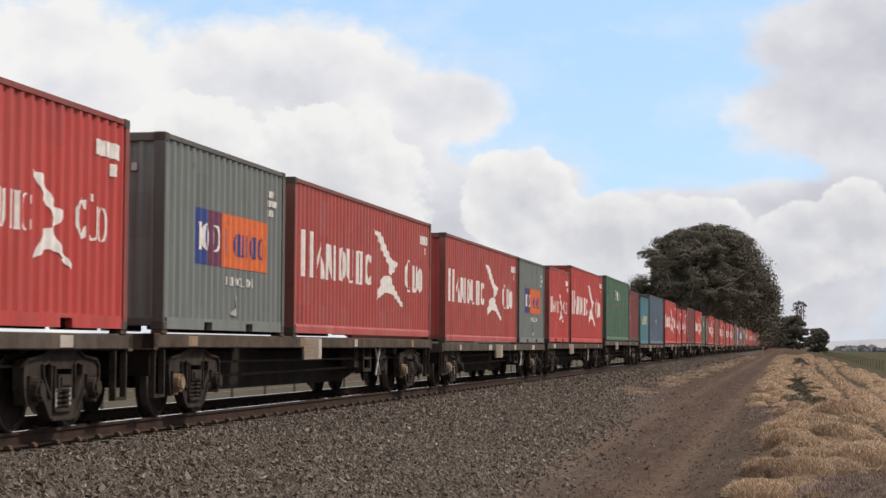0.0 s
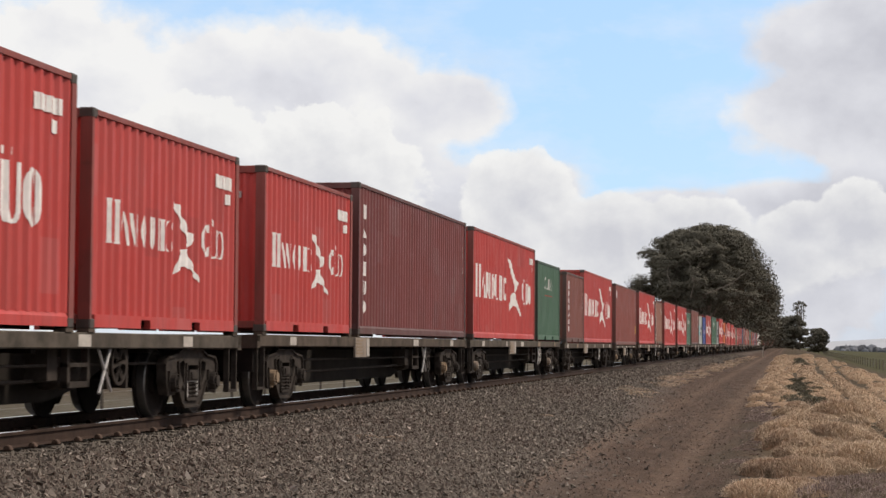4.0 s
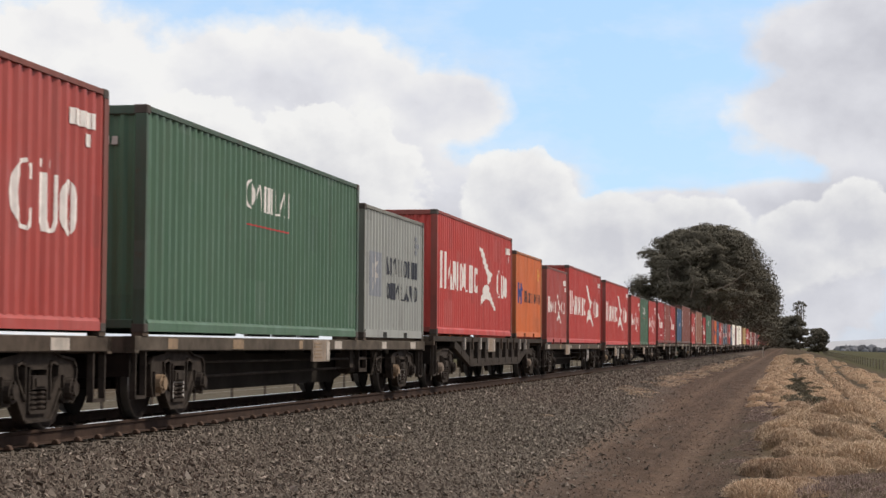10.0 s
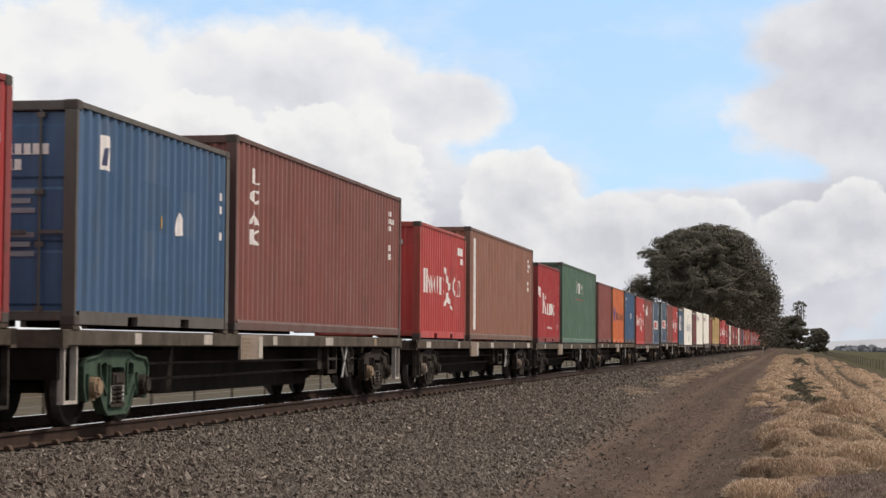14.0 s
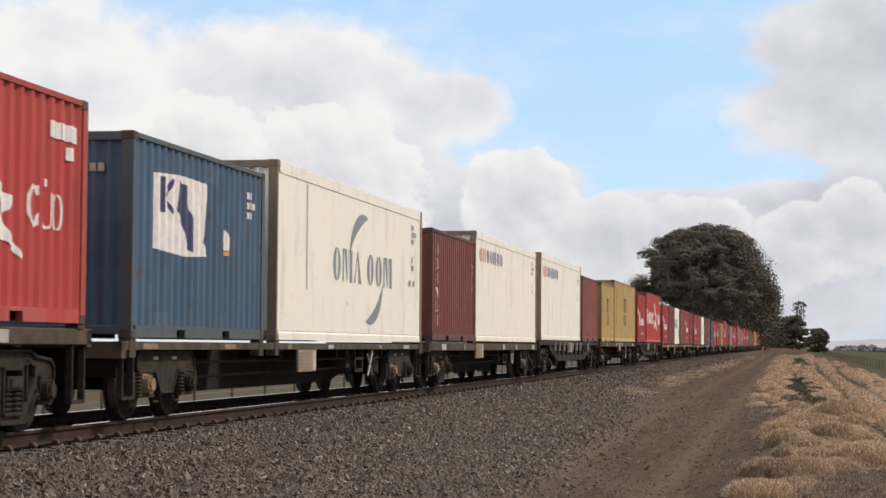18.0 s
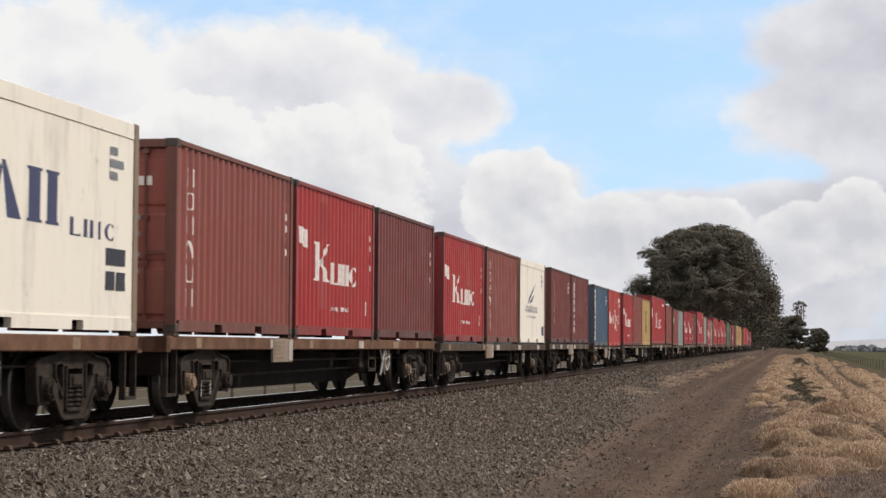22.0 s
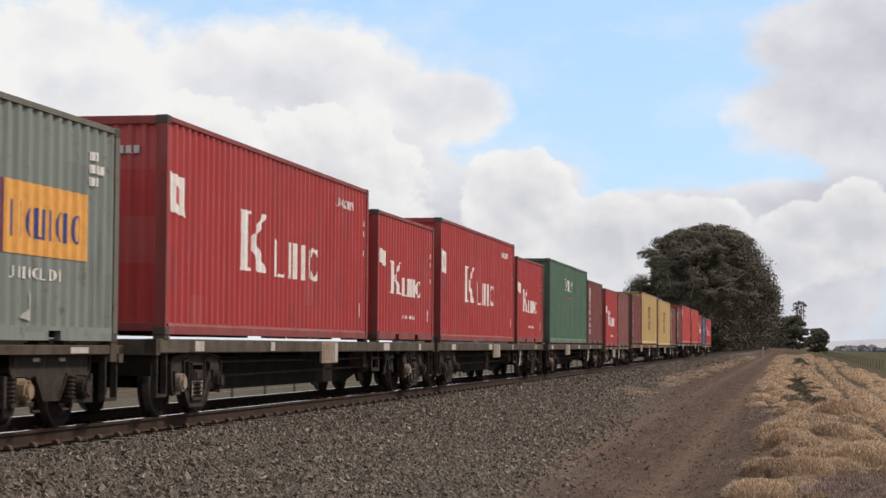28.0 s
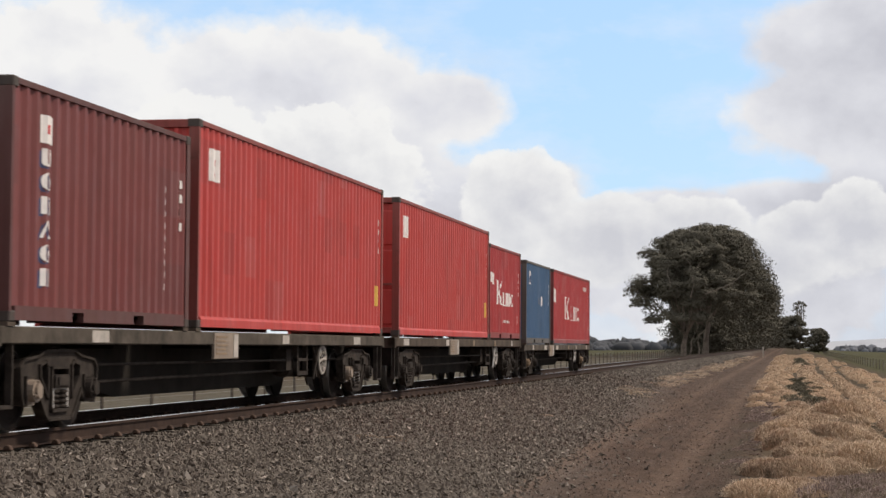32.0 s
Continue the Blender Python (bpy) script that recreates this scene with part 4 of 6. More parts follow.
def axlebox_mesh(bm):
    box(bm, -0.06, 0.07, -0.115, 0.115, -0.16, 0.14)
    rod(bm, (0.07, 0, 0), (0.15, 0, 0), 0.125, 14)
    rod(bm, (0.15, 0, 0), (0.185, 0, 0), 0.085, 10)
    for i in range(3):
        a = radians(90 + 120 * i)
        rod(bm, (0.15, 0.1 * math.cos(a), 0.1 * math.sin(a)), (0.172, 0.1 * math.cos(a), 0.1 * math.sin(a)), 0.02, 6)


def wheels():
    me = shared("wheel", wheel_mesh)
    if len(me.materials) < 2:
        me.materials.append(STEEL["tread"])
    return me


def bogie(parent, y, kind, seed):
    """A two-axle bogie: three-piece cast frames, or plate frames with springs at the axle boxes."""
    plate = kind == "thin" and seed % 3 != 1
    b = piece("bogie", shared("bolster", lambda bm: (box(bm, -1.0, 1.0, -0.19, 0.19, 0.52, 0.78), box(bm, -0.6, 0.6, -1.25, -1.15, 0.4, 0.5), rod(bm, (-0.7, 0.5, 0.45), (0.7, 0.5, 0.45), 0.05))), STEEL["grime_shade"], parent, (0, y, 0))
    cap = [STEEL["panel"], STEEL["bogie"], STEEL["ochre"]][seed % 3]
    for sx in (-1, 1):
        turn = 0 if sx > 0 else 180
        if plate:
            piece("side_frame", shared("spring_beam", spring_beam_mesh), STEEL["bogie"], b, (sx * 1.03, 0, 0), turn)
            if sx > 0:
                for dy in (-0.865 - 0.21, -0.865 + 0.21, 0.865 - 0.21, 0.865 + 0.21):
                    piece("coil_spring", shared("coil_spring", lambda bm: coil(bm, 0.0, 0.0, 0.335, 0.62, 0.075, 6)), STEEL["bogie"], b, (1.05, dy, 0))
                for dy in (-0.42, 0.34):
                    piece("paint_mark", shared("bogie_mark", lambda bm: box(bm, 0, 0.006, -0.09, 0.09, -0.02, 0.02)), STEEL["white"], b, (1.082, dy, 0.79))
        else:
            piece("side_frame", shared("side_frame", side_frame_mesh), STEEL["green"] if seed == 23 and y < 0 else STEEL["bogie"], b, (sx * 1.03, 0, 0), turn)
            piece("spring_nest", shared("springs", spring_mesh), STEEL["bogie"], b, (sx * 1.03, 0, 0), turn)
            piece("bolster_end", shared("bolster_end", lambda bm: (box(bm, -0.05, 0.10, -0.21, 0.21, 0.47, 0.62), box(bm, 0.10, 0.12, -0.15, 0.15, 0.50, 0.59))), STEEL["bogie"], b, (sx * 1.03, 0, 0), turn)
            if sx > 0 and seed % 2:
                piece("wear_plate", shared("wear_plate", lambda bm: [box(bm, 0.055, 0.075, a - 0.022, a + 0.022, 0.25, 0.47) for a in (-0.215, 0.215)] + [box(bm, 0.055, 0.075, -0.19, 0.19, 0.455, 0.47)]), MARK["pale"], b, (1.03, 0, 0))
        for dy in (-0.865, 0.865):
            piece("wheel", wheels(), STEEL["wheel"], b, (sx * 0.80, dy, 0.455), turn)
            if sx > 0:
                piece("axle_box", shared("axle_box", axlebox_mesh), cap if dy < 0 else STEEL["bogie"], b, (1.03, dy, 0.455))
    for dy in (-0.865, 0.865):
        piece("axle", shared("axle", lambda bm: rod(bm, (-1.05, 0, 0), (1.05, 0, 0), 0.075)), STEEL["grime_shade"], b, (0, dy, 0.455))
    return b


def part_box(name, mat, parent, dims, bevel=0.0, label=""):
    x0, x1, y0, y1, z0, z1 = dims
    return piece(name, shared(("box", *[round(v, 3) for v in dims]), lambda bm: box(bm, *dims), bevel), mat, parent, label=label)


def wagon(kind, length, floor, seats, seed):
    """A container flat wagon. floor: height of the container bases; seats: where the corner castings stand."""
    r = random.Random(seed)
    t = new("container_wagon")
    words = {"flat": "dusty grey-brown bogie flat wagon with deep side sills", "thin": "grimy skeletal bogie wagon with thin pinkish side rails", "truss": "dark bogie flat wagon with pierced fish-belly side girders"}
    tagged(t, words[kind] + " under containers", "railway wagon", "wagons of the train")
    sill = SILLS[seed % 2] if seed not in (34, 35, 49) else SILLS[2]
    half = length / 2
    by = half - 2.05
    top = floor - (0.034 if kind == "thin" else 0.046)
    # centre sill, deep between the bogies
    bm = bmesh.new()
    deep = 0.27 if kind != "truss" else 0.62
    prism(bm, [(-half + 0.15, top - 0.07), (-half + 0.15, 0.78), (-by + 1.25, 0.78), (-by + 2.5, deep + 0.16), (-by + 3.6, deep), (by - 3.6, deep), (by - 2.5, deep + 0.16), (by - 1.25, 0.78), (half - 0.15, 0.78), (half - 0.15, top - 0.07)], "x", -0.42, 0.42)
    # the belly's dark colour stands in for the deck's shadow on it
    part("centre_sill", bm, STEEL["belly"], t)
    for sx in (-1, 1):
        bm = bmesh.new()
        if kind == "flat":
            o = [(1.04, top - 0.19), (1.185, top - 0.19), (1.2, top - 0.175), (1.2, top - 0.012), (1.19, top), (1.04, top)]
            prism(bm, [(sx * a, b) for a, b in o], "y", -half, half)
        elif kind == "thin":
            prism(bm, [(sx * a, b) for a, b in ((1.08, top - 0.105), (1.2, top - 0.105), (1.2, top - 0.01), (1.19, top), (1.08, top))], "y", -half, half)
        else:
            box(bm, min(sx * 1.08, sx * 1.2), max(sx * 1.08, sx * 1.2), -half, half, top - 0.12, top)
        part("side_sill", bm, sill if kind != "truss" else STEEL["bogie"], t)
        if kind == "truss":
            # girder plate with square openings: belly beam and uprights
            bm = bmesh.new()
            a, b = by - 0.9, by - 3.3
            for (y0, z0), (y1, z1) in zip(((-a, top - 0.2), (-b, 0.52), (b, 0.52)), ((-b, 0.52), (b, 0.52), (a, top - 0.2))):
                prism(bm, [(y0, z0 - 0.07), (y1, z1 - 0.07), (y1, z1 + 0.13), (y0, z0 + 0.13)], "x", min(sx * 1.06, sx * 1.18), max(sx * 1.06, sx * 1.18))
            part("belly_beam", bm, STEEL["bogie"], t)
            n = int(2 * a / 1.25)
            for i in range(1, n):
                y = -a + 2 * a * i / n
                z = 0.52 if abs(y) < b else 0.52 + (abs(y) - b) / (a - b) * (top - 0.72)
                part_box("upright", STEEL["bogie"], t, (min(sx * 1.08, sx * 1.19), max(sx * 1.08, sx * 1.19), y - 0.27, y + 0.27, z, top - 0.1))
                if sx > 0:
                    part_box("bracket", STEEL["white"] if r.random() < 0.4 else STEEL["sill"], t, (1.19, 1.24, y - 0.05, y + 0.06, top - 0.32, top - 0.02))
    for sy in (-1, 1):
        part_box("end_beam", sill, t, (-1.2, 1.2, min(sy * half, sy * (half - 0.16)), max(sy * half, sy * (half - 0.16)), top - 0.21, top - 0.004))
        part_box("headstock", STEEL["grime_shade"], t, (-1.12, 1.12, min(sy * (half - 0.03), sy * (half - 0.14)), max(sy * (half - 0.03), sy * (half - 0.14)), 0.56, top - 0.215))
        bm = bmesh.new()
        box(bm, -0.10, 0.10, min(sy * half, sy * (half + 0.40)), max(sy * half, sy * (half + 0.40)), 0.76, 0.98)
        box(bm, -0.16, 0.12, min(sy * (half + 0.28), sy * (half + 0.44)), max(sy * (half + 0.28), sy * (half + 0.44)), 0.72, 1.02)
        part("coupler", bm, STEEL["grime_shade"], t)
        bm = bmesh.new()
        for k in range(7):
            a, b = k / 7, (k + 1) / 7
            rod(bm, (0.35, sy * (half + 0.40 * a), 0.78 - 0.25 * math.sin(a * 2.6)), (0.35, sy * (half + 0.40 * b), 0.78 - 0.25 * math.sin(b * 2.6)), 0.025, 6)
        part("brake_hose", bm, STEEL["black"], t)
        # footstep: a stirrup of flat bar by the end
        bm = bmesh.new()
        y0 = sy * (half - 0.33)
        prism(bm, [(y0 + a, z) for a, z in ((-0.21, top - 0.15), (-0.21, 0.28), (0.21, 0.28), (0.21, top - 0.15), (0.17, top - 0.15), (0.17, 0.32), (-0.17, 0.32), (-0.17, top - 0.15))], "x", 1.09, 1.17)
        part("footstep", bm, STEEL["white"] if seed == 23 else STEEL["bogie"], t)
        bogie(t, sy * by, kind, seed)
    # cross bearers
    n = max(4, int(length / 3.8))
    for i in range(1, n):
        y = -half + length * i / n
        part_box("cross_bearer", STEEL["grime_shade"], t, (-1.1, 1.1, y - 0.07, y + 0.07, top - 0.24, top - 0.06))
    # locks under the corner castings
    for y in seats:
        part_box("twistlock", STEEL["sill"], t, (1.06, 1.213, y - 0.11, y + 0.11, top - (0.2 if kind == "thin" else 0.0), floor))
    # paint marks on the sill, a data panel, brake gear
    if kind != "truss":
        n = r.randint(4, 6)
        for i in range(n):
            y = -half + length * (i + 0.3 + 0.4 * r.random()) / n
            w = r.choice((0.12, 0.2, 0.28))
            part_box("paint_mark", STEEL["white"] if r.random() < 0.7 else STEEL["ochre"], t, (1.198, 1.204, y - w, y + w, top - (0.165 if kind == "flat" else 0.095), top - 0.025))
    y = -half + length * (0.30 + 0.2 * r.random())
    x1 = 1.222 if kind == "truss" else 1.212
    z1 = top - (0.11 if kind == "thin" else 0.015)
    p = part_box("data_panel", STEEL["panel"], t, (1.17, x1, y - 0.6, y + 0.6, z1 - 0.37, z1), 0.004, "beige lettered data panel")
    piece("data_bars", shared("data_bars", lambda bm: [box(bm, 0, 0.006, -0.52 + 0.03 * (i % 3), 0.02 - 0.08 * (i % 2), -0.07 - 0.06 * i, -0.045 - 0.06 * i) for i in range(5)] + [box(bm, 0, 0.004, -0.525, -0.515, -0.31, -0.045)]), STEEL["ochre"], p, (x1, y, z1))
    piece("white_card", shared("card", lambda bm: box(bm, 0, 0.008, 0.34, 0.57, -0.35, -0.02)), STEEL["white"], p, (x1, y, z1))
    if kind != "truss":
        y = by - 2.4 - 0.6 * r.random()
        bm = bmesh.new()
        layers = []
        for x in (1.09, 1.115):
            layers.append([[bm.verts.new((x, y + q * math.cos(math.pi * i / 12), 0.72 + q * math.sin(math.pi * i / 12))) for i in range(24)] for q in (0.03, 0.22, 0.262)])
        for hub, inner_ring, outer_ring in layers:
            bm.faces.new(hub)
            for i in range(24):
                j = (i + 1) % 24
                bm.faces.new((inner_ring[i], inner_ring[j], outer_ring[j], outer_ring[i]))
                if i % 4 == 0:
                    bm.faces.new((hub[i], hub[j], inner_ring[j], inner_ring[i]))
        for i in range(24):
            j = (i + 1) % 24
            bm.faces.new((layers[0][2][i], layers[0][2][j], layers[1][2][j], layers[1][2][i]))
        part("handbrake_wheel", bm, STEEL["white"] if r.random() < 0.6 else STEEL["bogie"], t)
        for dy in (-0.34, 0.34):
            part_box("hanger", STEEL["bogie"], t, (1.02, 1.09, y + dy - 0.035, y + dy + 0.035, 0.42, top - 0.1))
        bm = bmesh.new()
        lathe(bm, [(-0.38, 0.05), (-0.36, 0.14), (-0.32, 0.19), (0.32, 0.19), (0.36, 0.14), (0.38, 0.05)], 16)
        bmesh.ops.rotate(bm, verts=bm.verts, cent=(0, 0, 0), matrix=Matrix.Rotation(math.pi / 2, 3, "Z"))
        bmesh.ops.translate(bm, verts=bm.verts, vec=(0.72, y - 1.1, 0.62))
        part("air_reservoir", bm, STEEL["bogie"], t)
        bm = bmesh.new()
        rod(bm, (0.8, y - 0.5, 0.55), (0.8, -by + 0.9, 0.50), 0.022, 6)
        rod(bm, (0.95, -by + 1.0, 0.72), (0.95, by - 1.0, 0.72), 0.018, 6)
        part("brake_rod", bm, STEEL["bogie"], t)
        bm = bmesh.new()
        rod(bm, (1.13, y - 0.76, 0.38), (1.13, y - 0.34, top - 0.14), 0.02, 6)
        rod(bm, (1.13, y - 0.34, 0.40), (1.13, y - 0.78, top - 0.2), 0.02, 6)
        part("brake_lever", bm, MARK["pale"] if r.random() < 0.6 else STEEL["bogie"], t)
        bm = bmesh.new()
        for a, b, c, d in ((-1.62, -1.54, 0.46, top - 0.1), (-0.98, -0.90, 0.46, top - 0.1), (-1.62, -0.90, 0.46, 0.53), (-1.62, -0.90, 0.70, 0.75)):
            box(bm, 0.99, 1.07, y + a, y + b, c, d)
        part("equipment_frame", bm, STEEL["bogie"], t)
        part_box("brake_valve", STEEL["bogie"], t, (0.7, 0.98, y - 2.0, y - 1.7, 0.55, 0.9))
    return t


# ---- the train ----
SEEN = [0]


def speed_path(s0):
    """Rows of the way of something that stands s0 metres along the line at the start."""
    rows = []
    for i in range(17):
        t = 2.0 * i
        rows.append((t, track_pose(s0 - (29.3525 * t + 0.02809 * t * t / 2))))
    return rows


def consist(kind, lift, *loads):
    """One wagon with its load. Each load: metres from the train's datum to its leading end, size, colour, paintwork, doors."""
    floor = 1.109 + lift
    first, last = loads[0], loads[-1]
    size = {"20": (6.058, 2.591), "40": (12.192, 2.591), "40h": (12.192, 2.896)}
    a, b = first[0] - 0.28, last[0] + size[last[1]][0] + 0.28
    mid, seats = (a + b) / 2, []
    for u, sz, *_ in loads:
        seats += [u - mid + 0.09, u + size[sz][0] - mid - 0.09]
    SEEN[0] += 1
    w = wagon(kind, b - a, floor, seats, SEEN[0])
    MOVES.append((w, mid, None))
    for u, sz, colour, kind_of_paint, *door in loads:
        length, h = size[sz]
        c = container(colour, kind_of_paint, length, h, bool(door))
        MOVES.append((c, u + length / 2, floor))


consist("flat", 0.03, (10.05, "20", "dull_red", "wings"), (16.33, "20", "red", "wings"))
consist("flat", 0.05, (23.76, "20", "slate", "ensign"), (30.44, "40", "dull_red", "wings"))
consist("flat", -0.03, (44.53, "40", "dull_red", "wings"), (57.19, "20", "slate", "ensign"))
consist("flat", 0.01, (64.55, "20", "red", "wings", "doors"), (71.2, "40h", "red", "wings"))
consist("flat", 0.14, (85.17, "40h", "green", "word"), (97.58, "20", "maroon", "column"))
consist("flat", 0.0, (105.0, "20", "teal", "slant"), (112.04, "40h", "dusty_blue", "spot"))
consist("flat", 0.04, (126.04, "40h", "red", "wings", "doors"), (138.75, "20", "red", "wings"))
consist("flat", 0.07, (146.24, "20", "red", "wings"), (152.86, "40h", "maroon", "column"))
consist("flat", 0.07, (166.23, "40h", "red", "wings"), (179.14, "20", "green", "word"))
consist("flat", 0.02, (187.24, "20", "brown", "blue_column"), (193.36, "40h", "bright_red", "wings"))
consist("thin", -0.07, (207.56, "40h", "red_brown", "notice"))
consist("flat", 0.0, (221.69, "40h", "red", "wings"), (234.6, "20", "tan_brown", "strip"))
consist("thin", -0.09, (242.96, "40h", "red", "wings"))
consist("thin", -0.05, (257.58, "40h", "red", "wings", "doors"), (269.92, "20", "pale_green", "word"))
consist("flat", 0.01, (277.44, "40h", "brown", "yellow_column"), (290.4, "20", "pale_grey", "star_badge"))
consist("flat", -0.0, (297.87, "20", "royal_blue", "script"), (304.38, "40h", "dull_red", "wings"))
consist("flat", 0.01, (317.95, "40h", "green", "word"), (330.65, "20", "grey", "grey_star_badge"))
consist("truss", 0.14, (338.35, "40h", "red", "wings"), (351.4, "20", "orange", "badge_line"))
consist("flat", -0.01, (358.77, "20", "dull_red", "wings"), (365.36, "40h", "red", "wings"))
consist("thin", -0.07, (379.77, "40h", "red", "wings"))
consist("thin", -0.06, (393.66, "20", "red", "wings", "doors"), (399.78, "20", "green", "word"), (406.2, "20", "bright_red", "wings"))
consist("flat", 0.07, (414.14, "20", "crimson", "kay"), (420.27, "20", "red_brown", "waves"), (426.39, "20", "crimson", "kay"))
consist("flat", 0.07, (434.31, "20", "blue", "label", "doors"), (440.72, "40h", "brown", "drop"))
consist("flat", 0.03, (455.03, "20", "bright_red", "wings"), (461.79, "40h", "tan_brown", "strip"))
consist("flat", 0.0, (475.23, "20", "crimson", "kay"), (482.0, "40h", "pale_green", "word"))
consist("flat", 0.03, (495.29, "20", "red_brown", "bare"), (502.06, "20", "orange", "badge_line"), (508.65, "20", "blue", "label"))
consist("flat", -0.04, (515.78, "20", "red", "wings"), (521.83, "20", "red_brown", "scrawl"), (527.95, "20", "dusty_blue", "red_panel"))
consist("flat", 0.08, (535.6, "20", "dusty_blue", "red_panel", "doors"), (541.69, "20", "red_brown", "column"), (547.8, "20", "bright_red", "wings"))
consist("thin", -0.07, (555.44, "20", "worn_blue", "square"), (562.24, "40h", "cream", "curves"))
consist("flat", -0.02, (575.75, "20", "maroon", "column"), (581.87, "40h", "cream", "high_word"))
consist("truss", 0.07, (595.22, "40h", "cream", "high_word"), (608.15, "20", "red_brown", "bare"))
consist("flat", 0.08, (615.91, "20", "mustard", "block"), (622.14, "40h", "mustard", "block"))
consist("truss", 0.08, (635.89, "20", "crimson", "kay"), (642.41, "40h", "red", "wings"))
consist("flat", 0.01, (656.49, "20", "crimson", "kay"), (663.0, "20", "maroon", "bare"), (669.23, "20", "cream", "bold"))
consist("flat", 0.02, (676.81, "20", "red_brown", "column", "doors"), (683.1, "20", "crimson", "kay"), (689.52, "20", "maroon", "bare"))
consist("flat", -0.03, (696.85, "20", "crimson", "kay"), (703.43, "20", "red_brown", "column"), (709.89, "20", "cream", "feather"))
consist("flat", -0.01, (717.64, "20", "maroon", "yellow_column", "doors"), (723.94, "20", "maroon", "blue_column"))
consist("thin", -0.12, (732.46, "20", "worn_blue", "strip"), (738.91, "20", "bright_red", "wings"))
consist("thin", -0.08, (746.61, "20", "crimson", "kay"), (752.78, "20", "red_brown", "bare"), (758.89, "20", "mustard", "block"))
consist("flat", 0.0, (766.42, "40h", "crimson", "kay"), (779.67, "20", "red_brown", "bare"))
consist("thin", -0.11, (787.46, "20", "red_brown", "tag", "doors"), (793.57, "20", "grey", "faded"))
consist("flat", -0.03, (801.25, "20", "crimson", "kay"), (807.58, "20", "crimson", "kay"), (813.7, "20", "maroon", "blue_column"))
consist("flat", 0.04, (822.42, "40h", "crimson", "kay"), (834.8, "20", "grey", "bare"))
consist("thin", -0.12, (842.75, "20", "red", "wings", "doors"), (848.87, "20", "sage", "amber_ensign"))
consist("flat", -0.02, (856.73, "40h", "crimson", "kay"), (869.82, "20", "crimson", "kay"))
consist("flat", -0.02, (876.79, "40h", "crimson", "kay"), (889.66, "20", "crimson", "kay"))
consist("flat", -0.02, (897.59, "40h", "green", "word", "doors"), (910.13, "20", "maroon", "blue_column"))
consist("thin", -0.14, (917.8, "20", "crimson", "kay", "doors"), (924.1, "20", "brown", "bare"))
consist("flat", 0.0, (932.35, "20", "maroon", "column", "doors"), (938.88, "40h", "mustard", "block"))
consist("thin", -0.09, (952.32, "40h", "mustard", "block"), (964.7, "20", "maroon", "blue_column"))
consist("flat", 0.09, (972.43, "20", "maroon", "blue_column"), (978.88, "40h", "red", "label"))
consist("flat", 0.08, (992.69, "40h", "red", "label", "doors"), (1005.06, "20", "crimson", "kay"))
consist("flat", -0.04, (1012.44, "20", "blue", "label"), (1019.4, "40", "crimson", "kay"))


# ---- ground ----
def lerp_rows(rows, x):
    for (a, za), (b, zb) in zip(rows, rows[1:]):
        if x <= b:
            return za + (zb - za) * max(0.0, (x - a) / (b - a))
    return rows[-1][1]


def ground_at(x, y):
    """Height of the ground: the ballast bank, the dirt track, the grass verge, the fields."""
    c = x - (across(y) - 1.219)
    z = lerp_rows([(-60, -1.25), (-14, -1.1), (-5.0, -0.9), (-3.2, -0.62), (-2.0, -0.235), (2.0, -0.235), (2.6, -0.30), (5.6, -0.70), (7.0, -0.74), (9.0, -0.75),
                   (10.5, -0.72), (13, -0.86), (17, -1.5), (21, -2.0), (60, -2.2), (400, -2.0)], c)
    lift = rise(y) * math.exp(-max(0.0, abs(c) - 30) / 60.0)
    n = noise.noise(Vector((x * 0.35, y * 0.35, 0))) * 0.05 + noise.noise(Vector((x * 1.3, y * 1.3, 5))) * 0.018
    k = 1.0 if c > 6.0 else 0.25
    k2 = 0.000027 * y * y
    rut = -0.10 * math.exp(-((x - 1.84 - k2) / 0.22) ** 2) - 0.10 * math.exp(-((x - 2.98 - k2 * 1.45) / 0.22) ** 2) - 0.05 * math.exp(-((x + 1.55) / 0.35) ** 2)
    return z + lift + n * k + (rut if 10 < y < 300 else 0.0)


def axis(*spans):
    out = []
    for a, b, n in spans:
        out += [a + (b - a) * i / n for i in range(n)]
    return out + [spans[-1][1]]


